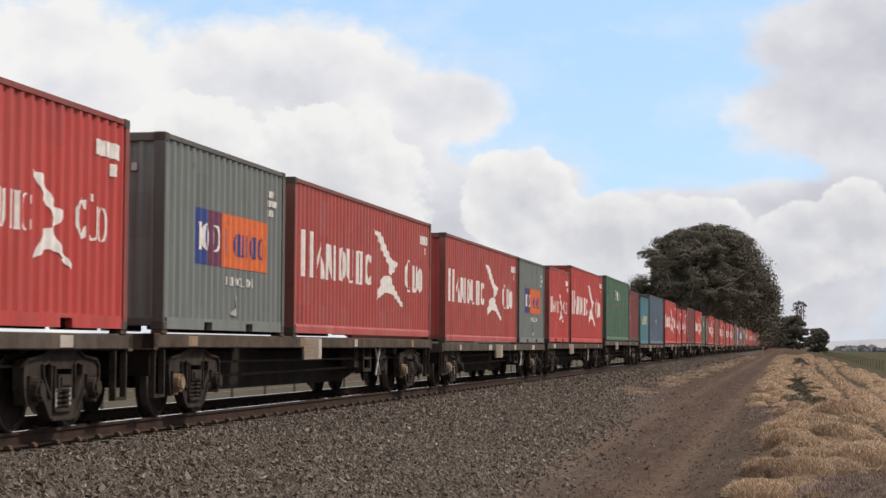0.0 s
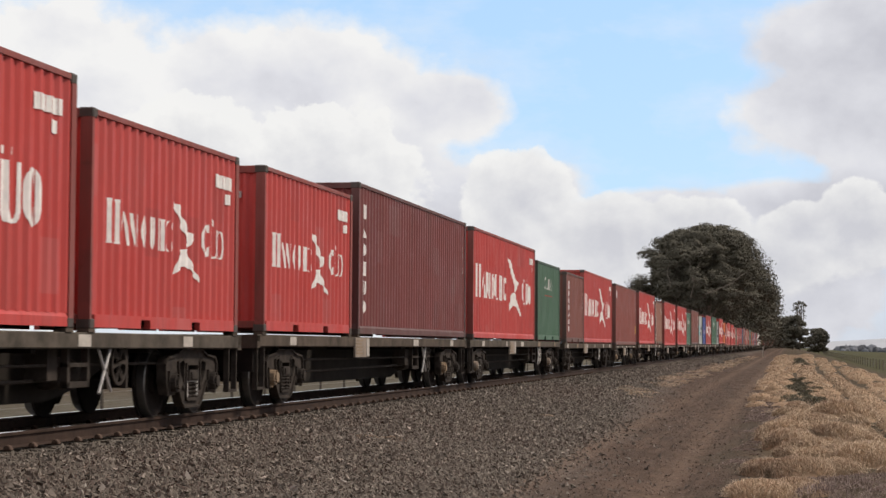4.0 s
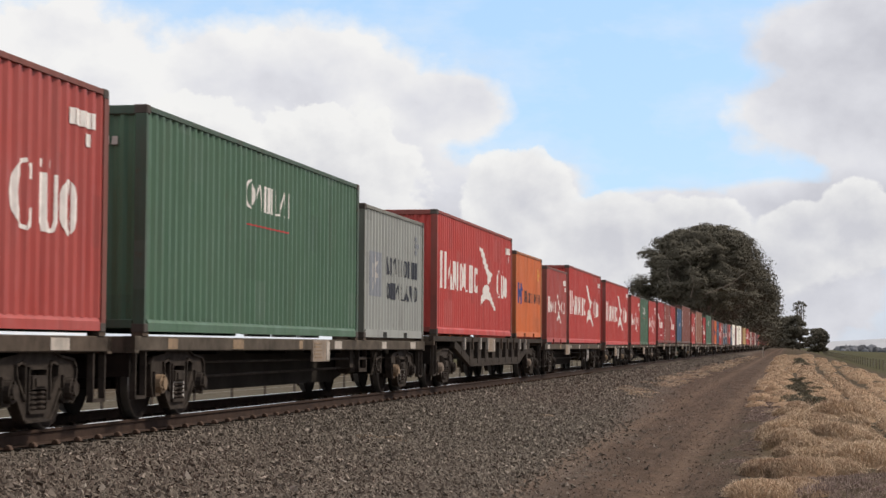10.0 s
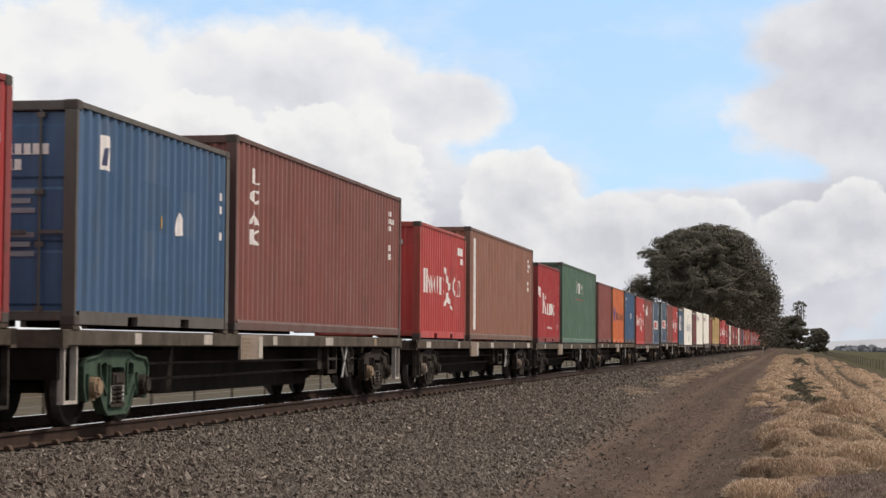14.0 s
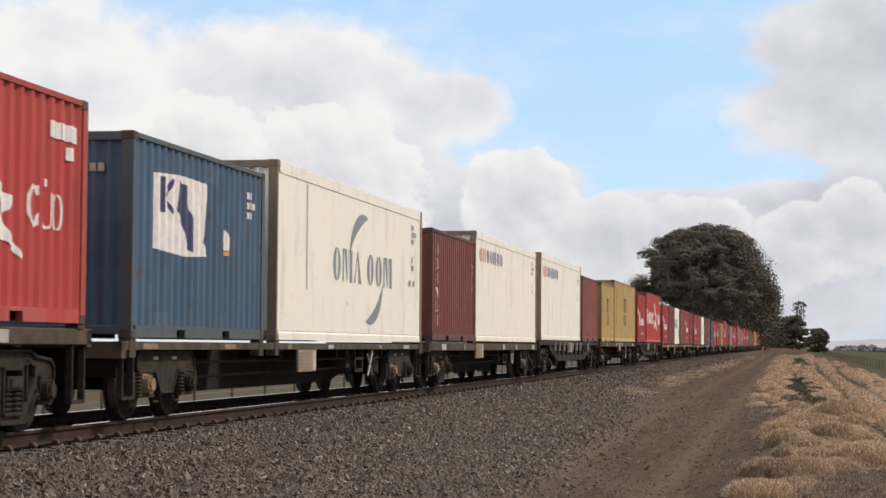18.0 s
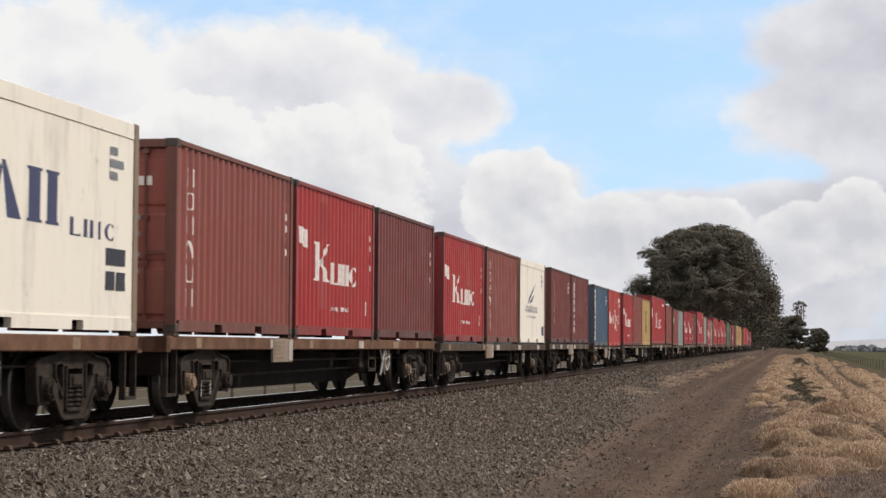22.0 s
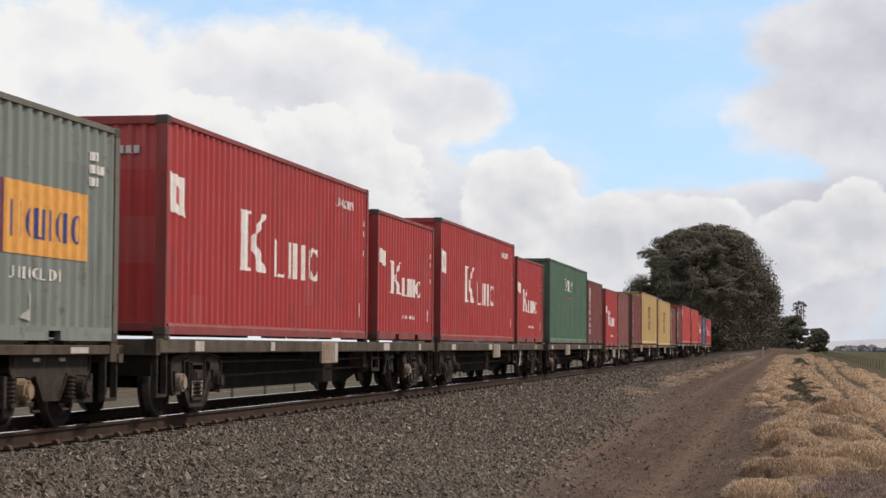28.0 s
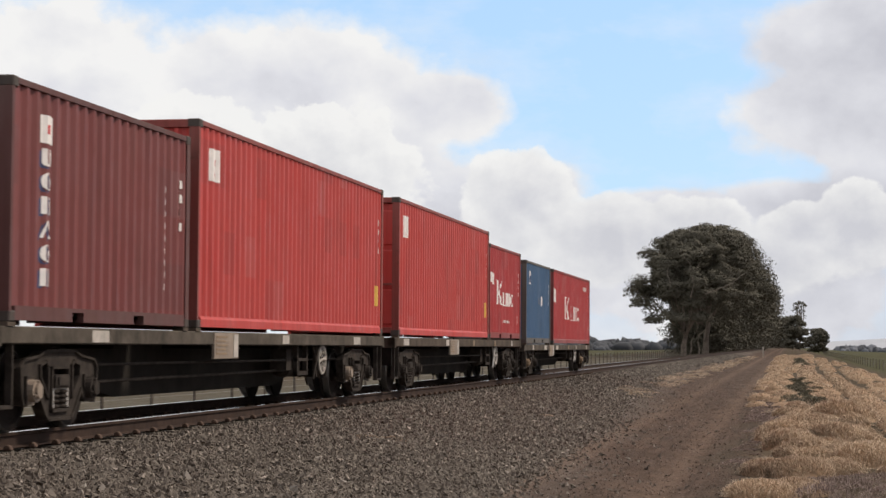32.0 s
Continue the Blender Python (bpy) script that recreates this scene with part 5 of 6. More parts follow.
def ground_sheet():
    xs = axis((-4500, -400, 8), (-400, -60, 10), (-60, -16, 14), (-16, -12, 8), (-12, 4, 80), (4, 16, 30), (16, 80, 16), (80, 400, 8), (400, 4500, 8))
    ys = axis((-1500, -100, 8), (-100, 10, 12), (10, 60, 170), (60, 160, 120), (160, 400, 80), (400, 1200, 50), (1200, 4900, 14))
    v = [(x, y, ground_at(x, y)) for y in ys for x in xs]
    w = len(xs)
    f = [(j * w + i, j * w + i + 1, (j + 1) * w + i + 1, (j + 1) * w + i) for j in range(len(ys) - 1) for i in range(w - 1)]
    me = bpy.data.meshes.new("ground")
    me.from_pydata(v, [], f)
    me.polygons.foreach_set("use_smooth", [True] * len(f))
    ob = new("ground", me)
    tagged(ob, "grey ballast bank, bare brown dirt track, dry grass verge and fields", "ground", kind="structure")
    mt, nt, bsdf = node_material("ground", 1.0)
    bsdf.inputs["Specular IOR Level"].default_value = 0.1
    geo = nt.nodes.new("ShaderNodeNewGeometry")
    pos = geo.outputs["Position"]
    sep = nt.nodes.new("ShaderNodeSeparateXYZ")
    nt.links.new(pos, sep.inputs[0])

    def m(op, a, b=None, clamp=False):
        n = nt.nodes.new("ShaderNodeMath")
        n.operation, n.use_clamp = op, clamp
        for i, q in enumerate((a, b)):
            if q is None:
                continue
            if isinstance(q, (int, float)):
                n.inputs[i].default_value = q
            else:
                nt.links.new(q, n.inputs[i])
        return n.outputs[0]
    wide, mid, fine = noise_tex(nt, pos, 0.22, 5), noise_tex(nt, pos, 1.1, 6), noise_tex(nt, pos, 9.0, 6, 0.7)
    grit = noise_tex(nt, pos, 38.0, 3, 0.7)
    vor = nt.nodes.new("ShaderNodeTexVoronoi")
    vor.inputs["Scale"].default_value = 22.0
    nt.links.new(pos, vor.inputs["Vector"])
    x = m("ADD", sep.outputs[0], m("MULTIPLY", m("SUBTRACT", wide, 0.5), 2.4))
    x = m("ADD", x, m("MULTIPLY", m("SUBTRACT", mid, 0.5), 1.6))
    tread = nt.nodes.new("ShaderNodeMapping")
    tread.inputs["Scale"].default_value = (5.0, 0.28, 1.0)
    nt.links.new(pos, tread.inputs["Vector"])
    tread = noise_tex(nt, tread.outputs[0], 1.0, 8, 0.62)
    stone = mixed(nt, 0.6, ramp_of(nt, vor.outputs["Color"], [(0.1, (0.07, 0.055, 0.045)), (0.6, (0.125, 0.10, 0.084)), (0.95, (0.20, 0.168, 0.145))]),
                  ramp_of(nt, mid, [(0.3, (0.09, 0.071, 0.059)), (0.7, (0.13, 0.105, 0.088))]))
    dirt = mixed(nt, 0.5, ramp_of(nt, fine, [(0.3, (0.042, 0.028, 0.021)), (0.5, (0.098, 0.066, 0.049)), (0.74, (0.17, 0.12, 0.09))]),
                 ramp_of(nt, mid, [(0.32, (0.06, 0.042, 0.033)), (0.66, (0.135, 0.092, 0.068))]))
    dirt = mixed(nt, ramp_of(nt, tread, [(0.38, (0, 0, 0)), (0.62, (0.95,) * 3)]), dirt, ramp_of(nt, fine, [(0.3, (0.036, 0.024, 0.018)), (0.7, (0.08, 0.054, 0.04))]))
    straw = mixed(nt, 0.5, ramp_of(nt, fine, [(0.3, (0.03, 0.022, 0.015)), (0.7, (0.10, 0.072, 0.046))]), ramp_of(nt, mid, [(0.3, (0.035, 0.027, 0.018)), (0.7, (0.13, 0.096, 0.062))]))
    field = mixed(nt, 0.5, ramp_of(nt, wide, [(0.3, (0.05, 0.052, 0.021)), (0.7, (0.082, 0.07, 0.034))]), ramp_of(nt, mid, [(0.3, (0.042, 0.044, 0.02)), (0.7, (0.076, 0.067, 0.037))]))
    track = ramp_of(nt, mid, [(0.3, (0.062, 0.053, 0.037)), (0.7, (0.115, 0.097, 0.071))])

    def step(at, soft):
        return m("MULTIPLY", m("SUBTRACT", x, at - soft / 2), 1.0 / soft, clamp=True)
    c = mixed(nt, step(-36, 8), field, straw)
    c = mixed(nt, step(-27, 6), c, track)
    c = mixed(nt, step(-12.8, 0.8), c, stone)
    # the train's shadow painted as a dark band between the rails
    track_shade = m("SUBTRACT", 1.0, m("MULTIPLY", m("SUBTRACT", m("ABSOLUTE", m("ADD", x, 9.2)), 0.75), 2.5), clamp=True)
    c = mixed(nt, m("MULTIPLY", track_shade, 0.8), c, ramp_of(nt, fine, [(0.3, (0.015, 0.013, 0.012)), (0.7, (0.05, 0.044, 0.038))]))
    edge = m("MULTIPLY", m("SUBTRACT", x, m("ADD", -3.2, m("MULTIPLY", m("MULTIPLY", m("SUBTRACT", sep.outputs[1], 18.0), 0.0118, True), -2.8))), 0.9, clamp=True)
    c = mixed(nt, edge, c, dirt)
    for lane in (-1.55, -3.2):
        near_lane = m("SUBTRACT", 1.0, m("MULTIPLY", m("ABSOLUTE", m("SUBTRACT", m("ADD", sep.outputs[0], m("MULTIPLY", m("SUBTRACT", mid, 0.5), 0.7)), lane)), 2.6), clamp=True)
        c = mixed(nt, m("MULTIPLY", near_lane, m("MULTIPLY", tread, 0.9)), c, ramp_of(nt, fine, [(0.3, (0.13, 0.086, 0.06)), (0.7, (0.22, 0.15, 0.108))]))
    dark_edge = m("SUBTRACT", 1.0, m("MULTIPLY", m("ABSOLUTE", m("ADD", x, 0.75)), 1.9), clamp=True)
    c = mixed(nt, m("MULTIPLY", dark_edge, 0.7), c, ramp_of(nt, fine, [(0.35, (0.035, 0.03, 0.02)), (0.7, (0.11, 0.085, 0.06))]))
    c = mixed(nt, step(-0.35, 0.5), c, straw)
    c = mixed(nt, step(9.5, 2.0), c, field)
    nt.links.new(c, bsdf.inputs["Base Color"])
    bumped(nt, bsdf, m("ADD", m("MULTIPLY", vor.outputs["Distance"], 0.8), m("MULTIPLY", fine, 0.6)), 0.8, 0.03)
    me.materials.append(mt)
    return ob


def raw_mesh(name, co, tris, mat, smooth=False):
    """A mesh from arrays of corner points and triangles."""
    me = bpy.data.meshes.new(name)
    me.vertices.add(len(co))
    me.vertices.foreach_set("co", co.astype(np.float32).ravel())
    n = len(tris)
    me.loops.add(3 * n)
    me.loops.foreach_set("vertex_index", tris.astype(np.int32).ravel())
    me.polygons.add(n)
    me.polygons.foreach_set("loop_start", np.arange(0, 3 * n, 3, dtype=np.int32))
    me.polygons.foreach_set("use_smooth", np.full(n, smooth))
    me.update(calc_edges=True)
    me.materials.append(mat)
    return me


def island_material(name, stops, rough=0.9):
    """Each loose piece takes its own tone."""
    mt, nt, bsdf = node_material(name, rough)
    g = nt.nodes.new("ShaderNodeNewGeometry")
    nt.links.new(ramp_of(nt, g.outputs["Random Per Island"], stops), bsdf.inputs["Base Color"])
    return mt


def stones(name, label, n, area, size, mat, seed, seated=False):
    """Crushed stones scattered over the ground: eight-sided chips."""
    rg = np.random.default_rng(seed)
    xy = area(rg, n)
    z = np.array([ground_at(float(a), float(b)) for a, b in xy])
    base = np.array([(1, 0, 0), (-1, 0, 0), (0, 1, 0), (0, -1, 0), (0, 0, 1), (0, 0, -1)], float)
    co = base[None] + rg.normal(0, 0.28, (n, 6, 3))
    ang = rg.uniform(0, 2 * math.pi, n)
    sz = size[0] + (size[1] - size[0]) * rg.random(n) ** 2
    co *= (sz[:, None] * rg.uniform(0.6, 1.25, (n, 3)))[:, None, :]
    tilt = rg.uniform(-0.7, 0.7, n)
    ct, st = np.cos(tilt)[:, None], np.sin(tilt)[:, None]
    yy, zz = co[:, :, 1] * ct - co[:, :, 2] * st, co[:, :, 1] * st + co[:, :, 2] * ct
    ca, sa = np.cos(ang)[:, None], np.sin(ang)[:, None]
    xx = co[:, :, 0] * ca - yy * sa
    yy = co[:, :, 0] * sa + yy * ca
    out = np.stack([xx + xy[:, 0, None], yy + xy[:, 1, None], zz + z[:, None] + sz[:, None] * 0.25], -1)
    f = np.array([(0, 2, 4), (2, 1, 4), (1, 3, 4), (3, 0, 4), (2, 0, 5), (1, 2, 5), (3, 1, 5), (0, 3, 5)][:4 if seated else 8])
    tr = (np.arange(n) * 6)[:, None, None] + f[None]
    ob = new(name, raw_mesh(name, out.reshape(-1, 3), tr.reshape(-1, 3), mat))
    return tagged(ob, label, "stones", kind="stuff")


ground_sheet()
STONE = island_material("ballast_stone", [(0.0, (0.08, 0.062, 0.048)), (0.35, (0.108, 0.086, 0.067)), (0.75, (0.143, 0.117, 0.093)), (0.96, (0.195, 0.163, 0.133)), (1.0, (0.36, 0.30, 0.25))])


def bank(y0, y1, p=1.0):
    def area(rg, n):
        y = y0 + (y1 - y0) * rg.random(n) ** p
        edge = 6.05 - 0.036 * np.clip(y - 18, 0, 80)
        c = 0.92 + (edge - 0.92) * rg.random(n) ** 0.9 + np.where(rg.random(n) < 0.07, rg.exponential(0.7, n), rg.normal(0, 0.2, n))
        c = np.where(c < 0.9, 0.9 + rg.random(n), c)
        return np.stack([np.array([across(float(k)) - 1.219 for k in y]) + c, y], -1)
    return area


stones("ballast", "crushed grey ballast stones on the bank beside the rail", 44000, bank(14, 30), (0.018, 0.042), STONE, 1, True)
stones("ballast", "crushed grey ballast stones on the bank beside the rail", 32000, bank(30, 52), (0.022, 0.048), STONE, 2, True)
stones("ballast", "crushed grey ballast stones on the bank beside the rail", 18000, bank(52, 110), (0.03, 0.065), STONE, 3, True)
stones("ballast", "crushed grey ballast stones on the bank farther along the line", 14000, bank(110, 260), (0.05, 0.09), STONE, 7, True)


def inner(rg, n):
    y = 14 + 66 * rg.random(n)
    c = np.where(rg.random(n) < 0.75, rg.uniform(-0.7, 0.7, n), rg.uniform(-3.0, -0.9, n))
    return np.stack([np.array([across(float(k)) - 1.219 for k in y]) + c, y], -1)


# these stones are coloured dark for the shade under the train
stones("ballast", "crushed grey ballast stones between and beyond the rails", 14000, inner, (0.025, 0.05), island_material("shaded_stone", [(0.0, (0.018, 0.016, 0.014)), (0.7, (0.045, 0.04, 0.035)), (1.0, (0.09, 0.08, 0.07))]), 4, True)
PALE = island_material("pale_stone", [(0.0, (0.30, 0.27, 0.23)), (0.6, (0.22, 0.18, 0.15)), (1.0, (0.45, 0.38, 0.31))])
stones("pale_stones", "pale quartz and sandstone lumps strewn on the ballast", 300, bank(16, 60), (0.02, 0.06), PALE, 5)
DIRTSTONE = island_material("dirt_stone", [(0.0, (0.06, 0.042, 0.032)), (0.5, (0.12, 0.083, 0.062)), (0.95, (0.18, 0.128, 0.096)), (1.0, (0.34, 0.27, 0.22))])
stones("grit", "loose grit and clods on the bare dirt track", 36000, lambda rg, n: np.stack([-5.4 + 5.0 * rg.random(n), 14 + 130 * rg.random(n) ** 2.0], -1), (0.006, 0.019), DIRTSTONE, 6, True)


# ---- track ----
def course(s0, s1, step):
    n = max(2, int((s1 - s0) / step))
    return [s0 + (s1 - s0) * i / n for i in range(n + 1)]


def rail(side):
    ob_bm = bmesh.new()
    prof = [(-0.068, -0.172), (0.068, -0.172), (0.062, -0.158), (0.014, -0.145), (0.012, -0.048), (0.036, -0.036), (0.036, -0.006), (0.030, 0.0), (-0.030, 0.0), (-0.036, -0.006), (-0.036, -0.036), (-0.012, -0.048), (-0.014, -0.145), (-0.062, -0.158)]
    rows = []
    for s in course(-1000, -20, 140) + course(0, 160, 4) + course(180, 1100, 20):
        c = across(s) - 1.219 + side * 0.836
        rows.append([ob_bm.verts.new((c + a, s, rise(s) + b)) for a, b in prof])
    for p, q in zip(rows, rows[1:]):
        for i in range(len(prof)):
            f = ob_bm.faces.new((p[i], p[(i + 1) % len(prof)], q[(i + 1) % len(prof)], q[i]))
            if i == 7:
                f.material_index = 1
    ob_bm.faces.new(rows[0])
    ob_bm.faces.new(rows[-1][::-1])
    ob = part("rail", ob_bm, STEEL["rail"], None)
    ob.data.materials.append(plain("polished_rail_head", (0.80, 0.78, 0.76), 0.09, 1.0, 0.08, 3))
    return tagged(ob, "rust-brown steel rail with a polished head", "rail", "rails of the line", "structure")


for side in (1, -1):
    rail(side)
CONCRETE = plain("weathered_concrete", (0.12, 0.10, 0.083), 0.9, 0, 0.25, 6)
CLIP = plain("rusty_clip", (0.10, 0.066, 0.05), 0.9, 0, 0.3, 8)
TRACK_BED = tagged(new("sleeper_row"), "row of half-buried concrete sleepers with steel clips under the rails", "sleepers", kind="structure")
sleeper_me = shared("sleeper", lambda bm: prism(bm, [(-1.3, -0.4), (1.3, -0.4), (1.27, -0.205), (-1.27, -0.205)], "y", -0.12, 0.12))
clip_me = shared("clip", lambda bm: prism(bm, [(0.06, -0.185), (0.15, -0.185), (0.135, -0.145), (0.10, -0.122), (0.06, -0.145)], "y", -0.042, 0.042), 0.01)
for i in range(120):
    s = 14.0 + i * 0.685
    at = (across(s) - 1.219, s, rise(s))
    sl = piece("sleeper", sleeper_me, CONCRETE, TRACK_BED, at)
    if i < 100:
        for c in (0.836, -0.836):
            piece("rail_clip", clip_me, CLIP, sl, (c, 0, 0))
            if i < 36:
                piece("rail_clip", clip_me, CLIP, sl, (c, 0, 0), 180)


# ---- grass ----
def blades(name, label, tufts, mat, seed, each=260, width=0.006):
    """Tussocks of bent blades. tufts: rows of x, y, radius, height."""
    rg = np.random.default_rng(seed)
    tufts = np.asarray(tufts)
    m = len(tufts)
    t = np.repeat(np.arange(m), each)
    n = len(t)
    a, q = rg.uniform(0, 2 * math.pi, n), np.sqrt(rg.random(n))
    R, Hh = tufts[t, 2], tufts[t, 3]
    bx, by_ = tufts[t, 0] + np.cos(a) * q * R, tufts[t, 1] + np.sin(a) * q * R * 1.15
    gz = np.array([ground_at(float(x), float(y)) for x, y in tufts[:, :2]])[t]
    dome = np.sqrt(np.maximum(0, 1 - q ** 2.2)) * Hh * 0.80
    lean = a + rg.normal(0, 1.0, n)
    reach = Hh * (0.14 + 0.24 * q) * rg.uniform(0.4, 1.3, n)
    hgt = Hh * rg.uniform(0.05, 0.30, n)
    dx, dy = np.cos(lean), np.sin(lean)
    wv = width * rg.uniform(0.7, 1.6, n) * (1 + np.maximum(0, tufts[t, 1] - 20) / 34)
    px, py = -dy * wv, dx * wv
    z0 = gz + dome - 0.03
    V = np.zeros((n, 5, 3))
    V[:, 0] = np.stack([bx - px, by_ - py, z0], -1)
    V[:, 1] = np.stack([bx + px, by_ + py, z0], -1)
    mx, my, mz = bx + dx * reach * 0.45, by_ + dy * reach * 0.45, z0 + hgt * 0.8
    V[:, 2] = np.stack([mx + px * 0.8, my + py * 0.8, mz], -1)
    V[:, 3] = np.stack([mx - px * 0.8, my - py * 0.8, mz], -1)
    V[:, 4] = np.stack([bx + dx * reach, by_ + dy * reach, z0 + hgt * rg.uniform(-0.3, 1.2, n)], -1)
    f = np.array([(0, 1, 2), (0, 2, 3), (3, 2, 4)])
    tr = (np.arange(n) * 5)[:, None, None] + f[None]
    ob = new(name, raw_mesh(name, V.reshape(-1, 3), tr.reshape(-1, 3), mat))
    return tagged(ob, label, "grass", kind="stuff")


def mounds(name, label, tufts, mat):
    """The dense thatch inside the tussocks, as low lumpy domes."""
    co, tr = [], []
    for x, y, r, h in tufts:
        g, k = ground_at(x, y), len(co)
        n = 12
        co.append((x, y, g + h * 0.74))
        for j, (q, zz) in enumerate(((0.4, 0.70), (0.78, 0.42), (1.02, -0.06))):
            for i in range(n):
                a = 2 * math.pi * i / n
                w = 1 + 0.22 * noise.noise(Vector((x * 3 + math.cos(a) * 1.2, y * 3 + math.sin(a) * 1.2, j)))
                co.append((x + math.cos(a) * r * q * w, y + math.sin(a) * r * q * w * 1.15, g + h * zz * (0.8 + 0.4 * w - 0.2)))
        for i in range(n):
            tr.append((k, k + 1 + i, k + 1 + (i + 1) % n))
            for j in range(2):
                p, q = k + 1 + j * n + i, k + 1 + j * n + (i + 1) % n
                tr += [(p, p + n, q + n), (p, q + n, q)]
    ob = new(name, raw_mesh(name, np.array(co), np.array(tr), mat, True))
    return tagged(ob, label, "grass", kind="stuff")


def straw_material(name, stops, tint, rough=0.8):
    """Blades of their own tone, tinted in patches a stride wide."""
    mt, nt, bsdf = node_material(name, rough)
    bsdf.inputs["Specular IOR Level"].default_value = 0.2
    g = nt.nodes.new("ShaderNodeNewGeometry")
    c = ramp_of(nt, g.outputs["Random Per Island"], stops)
    patch = ramp_of(nt, noise_tex(nt, g.outputs["Position"], 1.1, 5), [(0.45, (0, 0, 0)), (0.66, (0.85,) * 3)])
    nt.links.new(mixed(nt, patch, c, tint), bsdf.inputs["Base Color"])
    return mt


STRAW = straw_material("straw_blades", [(0.0, (0.30, 0.215, 0.145)), (0.3, (0.46, 0.345, 0.24)), (0.7, (0.60, 0.465, 0.335)), (1.0, (0.76, 0.61, 0.46))], (0.29, 0.20, 0.14))
GREYSTRAW = straw_material("grey_stalks", [(0.0, (0.16, 0.115, 0.10)), (0.5, (0.27, 0.20, 0.175)), (1.0, (0.42, 0.33, 0.285))], (0.17, 0.125, 0.105))
OLIVE = island_material("olive_weed", [(0.0, (0.06, 0.052, 0.032)), (0.6, (0.10, 0.088, 0.054)), (1.0, (0.17, 0.14, 0.09))], 0.8)
THATCH = plain("thatch", (0.33, 0.225, 0.145), 0.95, 0, 0.3, 9)


def rut_at(y):
    """The two wheel ruts worn through the verge grass."""
    k = 0.000027 * y * y
    return 1.84 + k, 2.98 + k * 1.45


def verge():
    r = random.Random(11)
    straw, grey, far = [], [], []

    def sown(lot, n, x0, x1, y0, y1, sizes, tall, q, p=1.0, apart=0.5):
        """Tussocks strewn over a stretch, kept q of their size from one another and out of the ruts."""
        mine = []
        for i in range(n):
            y = y0 + (y1 - y0) * (i / n) ** p
            x, size = r.uniform(x0, x1), r.choice(sizes)
            if min(abs(x - k) for k in rut_at(y)) < 0.13 + size * 0.85:
                continue
            if any((x - a) ** 2 + ((y - b) * apart) ** 2 < (q * (c + size)) ** 2 for a, b, c, _ in mine[-60:]):
                continue
            mine.append((x, y, size * r.uniform(0.9, 1.15), size * r.uniform(*tall)))
        lot += mine
    # the mounds nearest the dirt track
    straw += [(-0.30, 22.0, 0.42, 0.26), (0.10, 22.6, 0.40, 0.25), (-0.24, 26.4, 0.40, 0.27), (0.18, 26.0, 0.44, 0.30), (0.14, 33.6, 0.36, 0.34), (0.30, 38.0, 0.55, 0.46), (0.85, 36.0, 0.5, 0.36), (1.25, 45.5, 0.75, 0.52), (0.45, 46.5, 0.5, 0.3)]
    sown(straw, 800, -0.05, 1.75, 26.5, 54, (0.7, 0.55, 0.45, 0.34, 0.26), (0.42, 0.95), 0.84)
    sown(grey, 200, 0.30, 2.0, 17.0, 25.5, (0.4, 0.3, 0.22), (0.4, 0.8), 0.66)
    sown(grey, 130, -0.9, 0.3, 46, 64, (0.35, 0.25, 0.2), (0.25, 0.5), 0.9)
    sown(grey, 120, -0.75, -0.3, 28, 56, (0.24, 0.18, 0.14), (0.25, 0.6), 1.1)
    # ridges of grass between and beside the ruts, and the looser grass beyond
    sown(far, 1100, 2.2, 2.65, 36, 130, (0.38, 0.32, 0.25), (0.7, 1.05), 0.42, 1.2)
    sown(far, 500, 2.2, 4.6, 120, 330, (0.8, 0.6, 0.5), (0.4, 0.7), 0.6, 1.2, 0.3)
    sown(far, 500, 1.0, 1.6, 54, 150, (0.42, 0.34, 0.26), (0.6, 0.95), 0.6)
    sown(far, 260, 0.6, 3.2, 150, 330, (0.6, 0.5, 0.4), (0.4, 0.7), 0.9, 1.2, 0.3)
    sown(far, 130, -1.0, 0.1, 56, 125, (0.5, 0.4, 0.3), (0.5, 0.85), 1.0, 1.0, 0.3)
    sown(far, 80, -1.2, 0.6, 125, 330, (0.6, 0.5, 0.4), (0.4, 0.7), 1.1, 1.2, 0.25)
    sown(far, 420, 3.3, 4.5, 46, 300, (0.5, 0.4, 0.32), (0.4, 0.8), 0.75, 1.3, 0.35)
    sown(far, 120, 4.5, 7.5, 52, 300, (0.5, 0.4), (0.3, 0.6), 1.1, 1.3, 0.35)
    # the thin line of grass along the foot of the bank
    y = 60.0
    edge = []
    while y < 260:
        for k in range(3):
            if noise.noise(Vector((y * 0.09, k * 0.4, 3.0))) > -0.02:
                edge.append((across(y) + 3.0 + r.uniform(-0.5, 0.6), y + r.uniform(-0.8, 0.8), r.uniform(0.25, 0.5), r.uniform(0.08, 0.2)))
        y += r.uniform(0.9, 1.7) * (1 + y / 200)
    for a in ((-6.0, 27.0), (-5.7, 27.4), (-5.0, 40.0)):
        edge.append((*a, 0.22, 0.10))
    # low scattered litter of stalks between the mounds
    litter = [(r.uniform(-0.45, 3.3), 17 + 75 * r.random() ** 1.3, r.uniform(0.2, 0.5), r.uniform(0.05, 0.12)) for i in range(200)]
    blades("dry_grass", "bleached straw-coloured grass tussocks on the verge", straw, STRAW, 1, max(1000, 200000 // len(straw)), 0.0026)
    blades("dead_stalks", "grey-brown dead stalks beside the tussocks", grey, GREYSTRAW, 2, 480, 0.0024)
    blades("grass_litter", "flattened dead grass between the tussocks", [q for q in litter if q[1] < 26], GREYSTRAW, 6, 260, 0.0026)
    blades("grass_litter", "flattened straw between the tussocks", [q for q in litter if q[1] >= 26], STRAW, 7, 200, 0.0026)
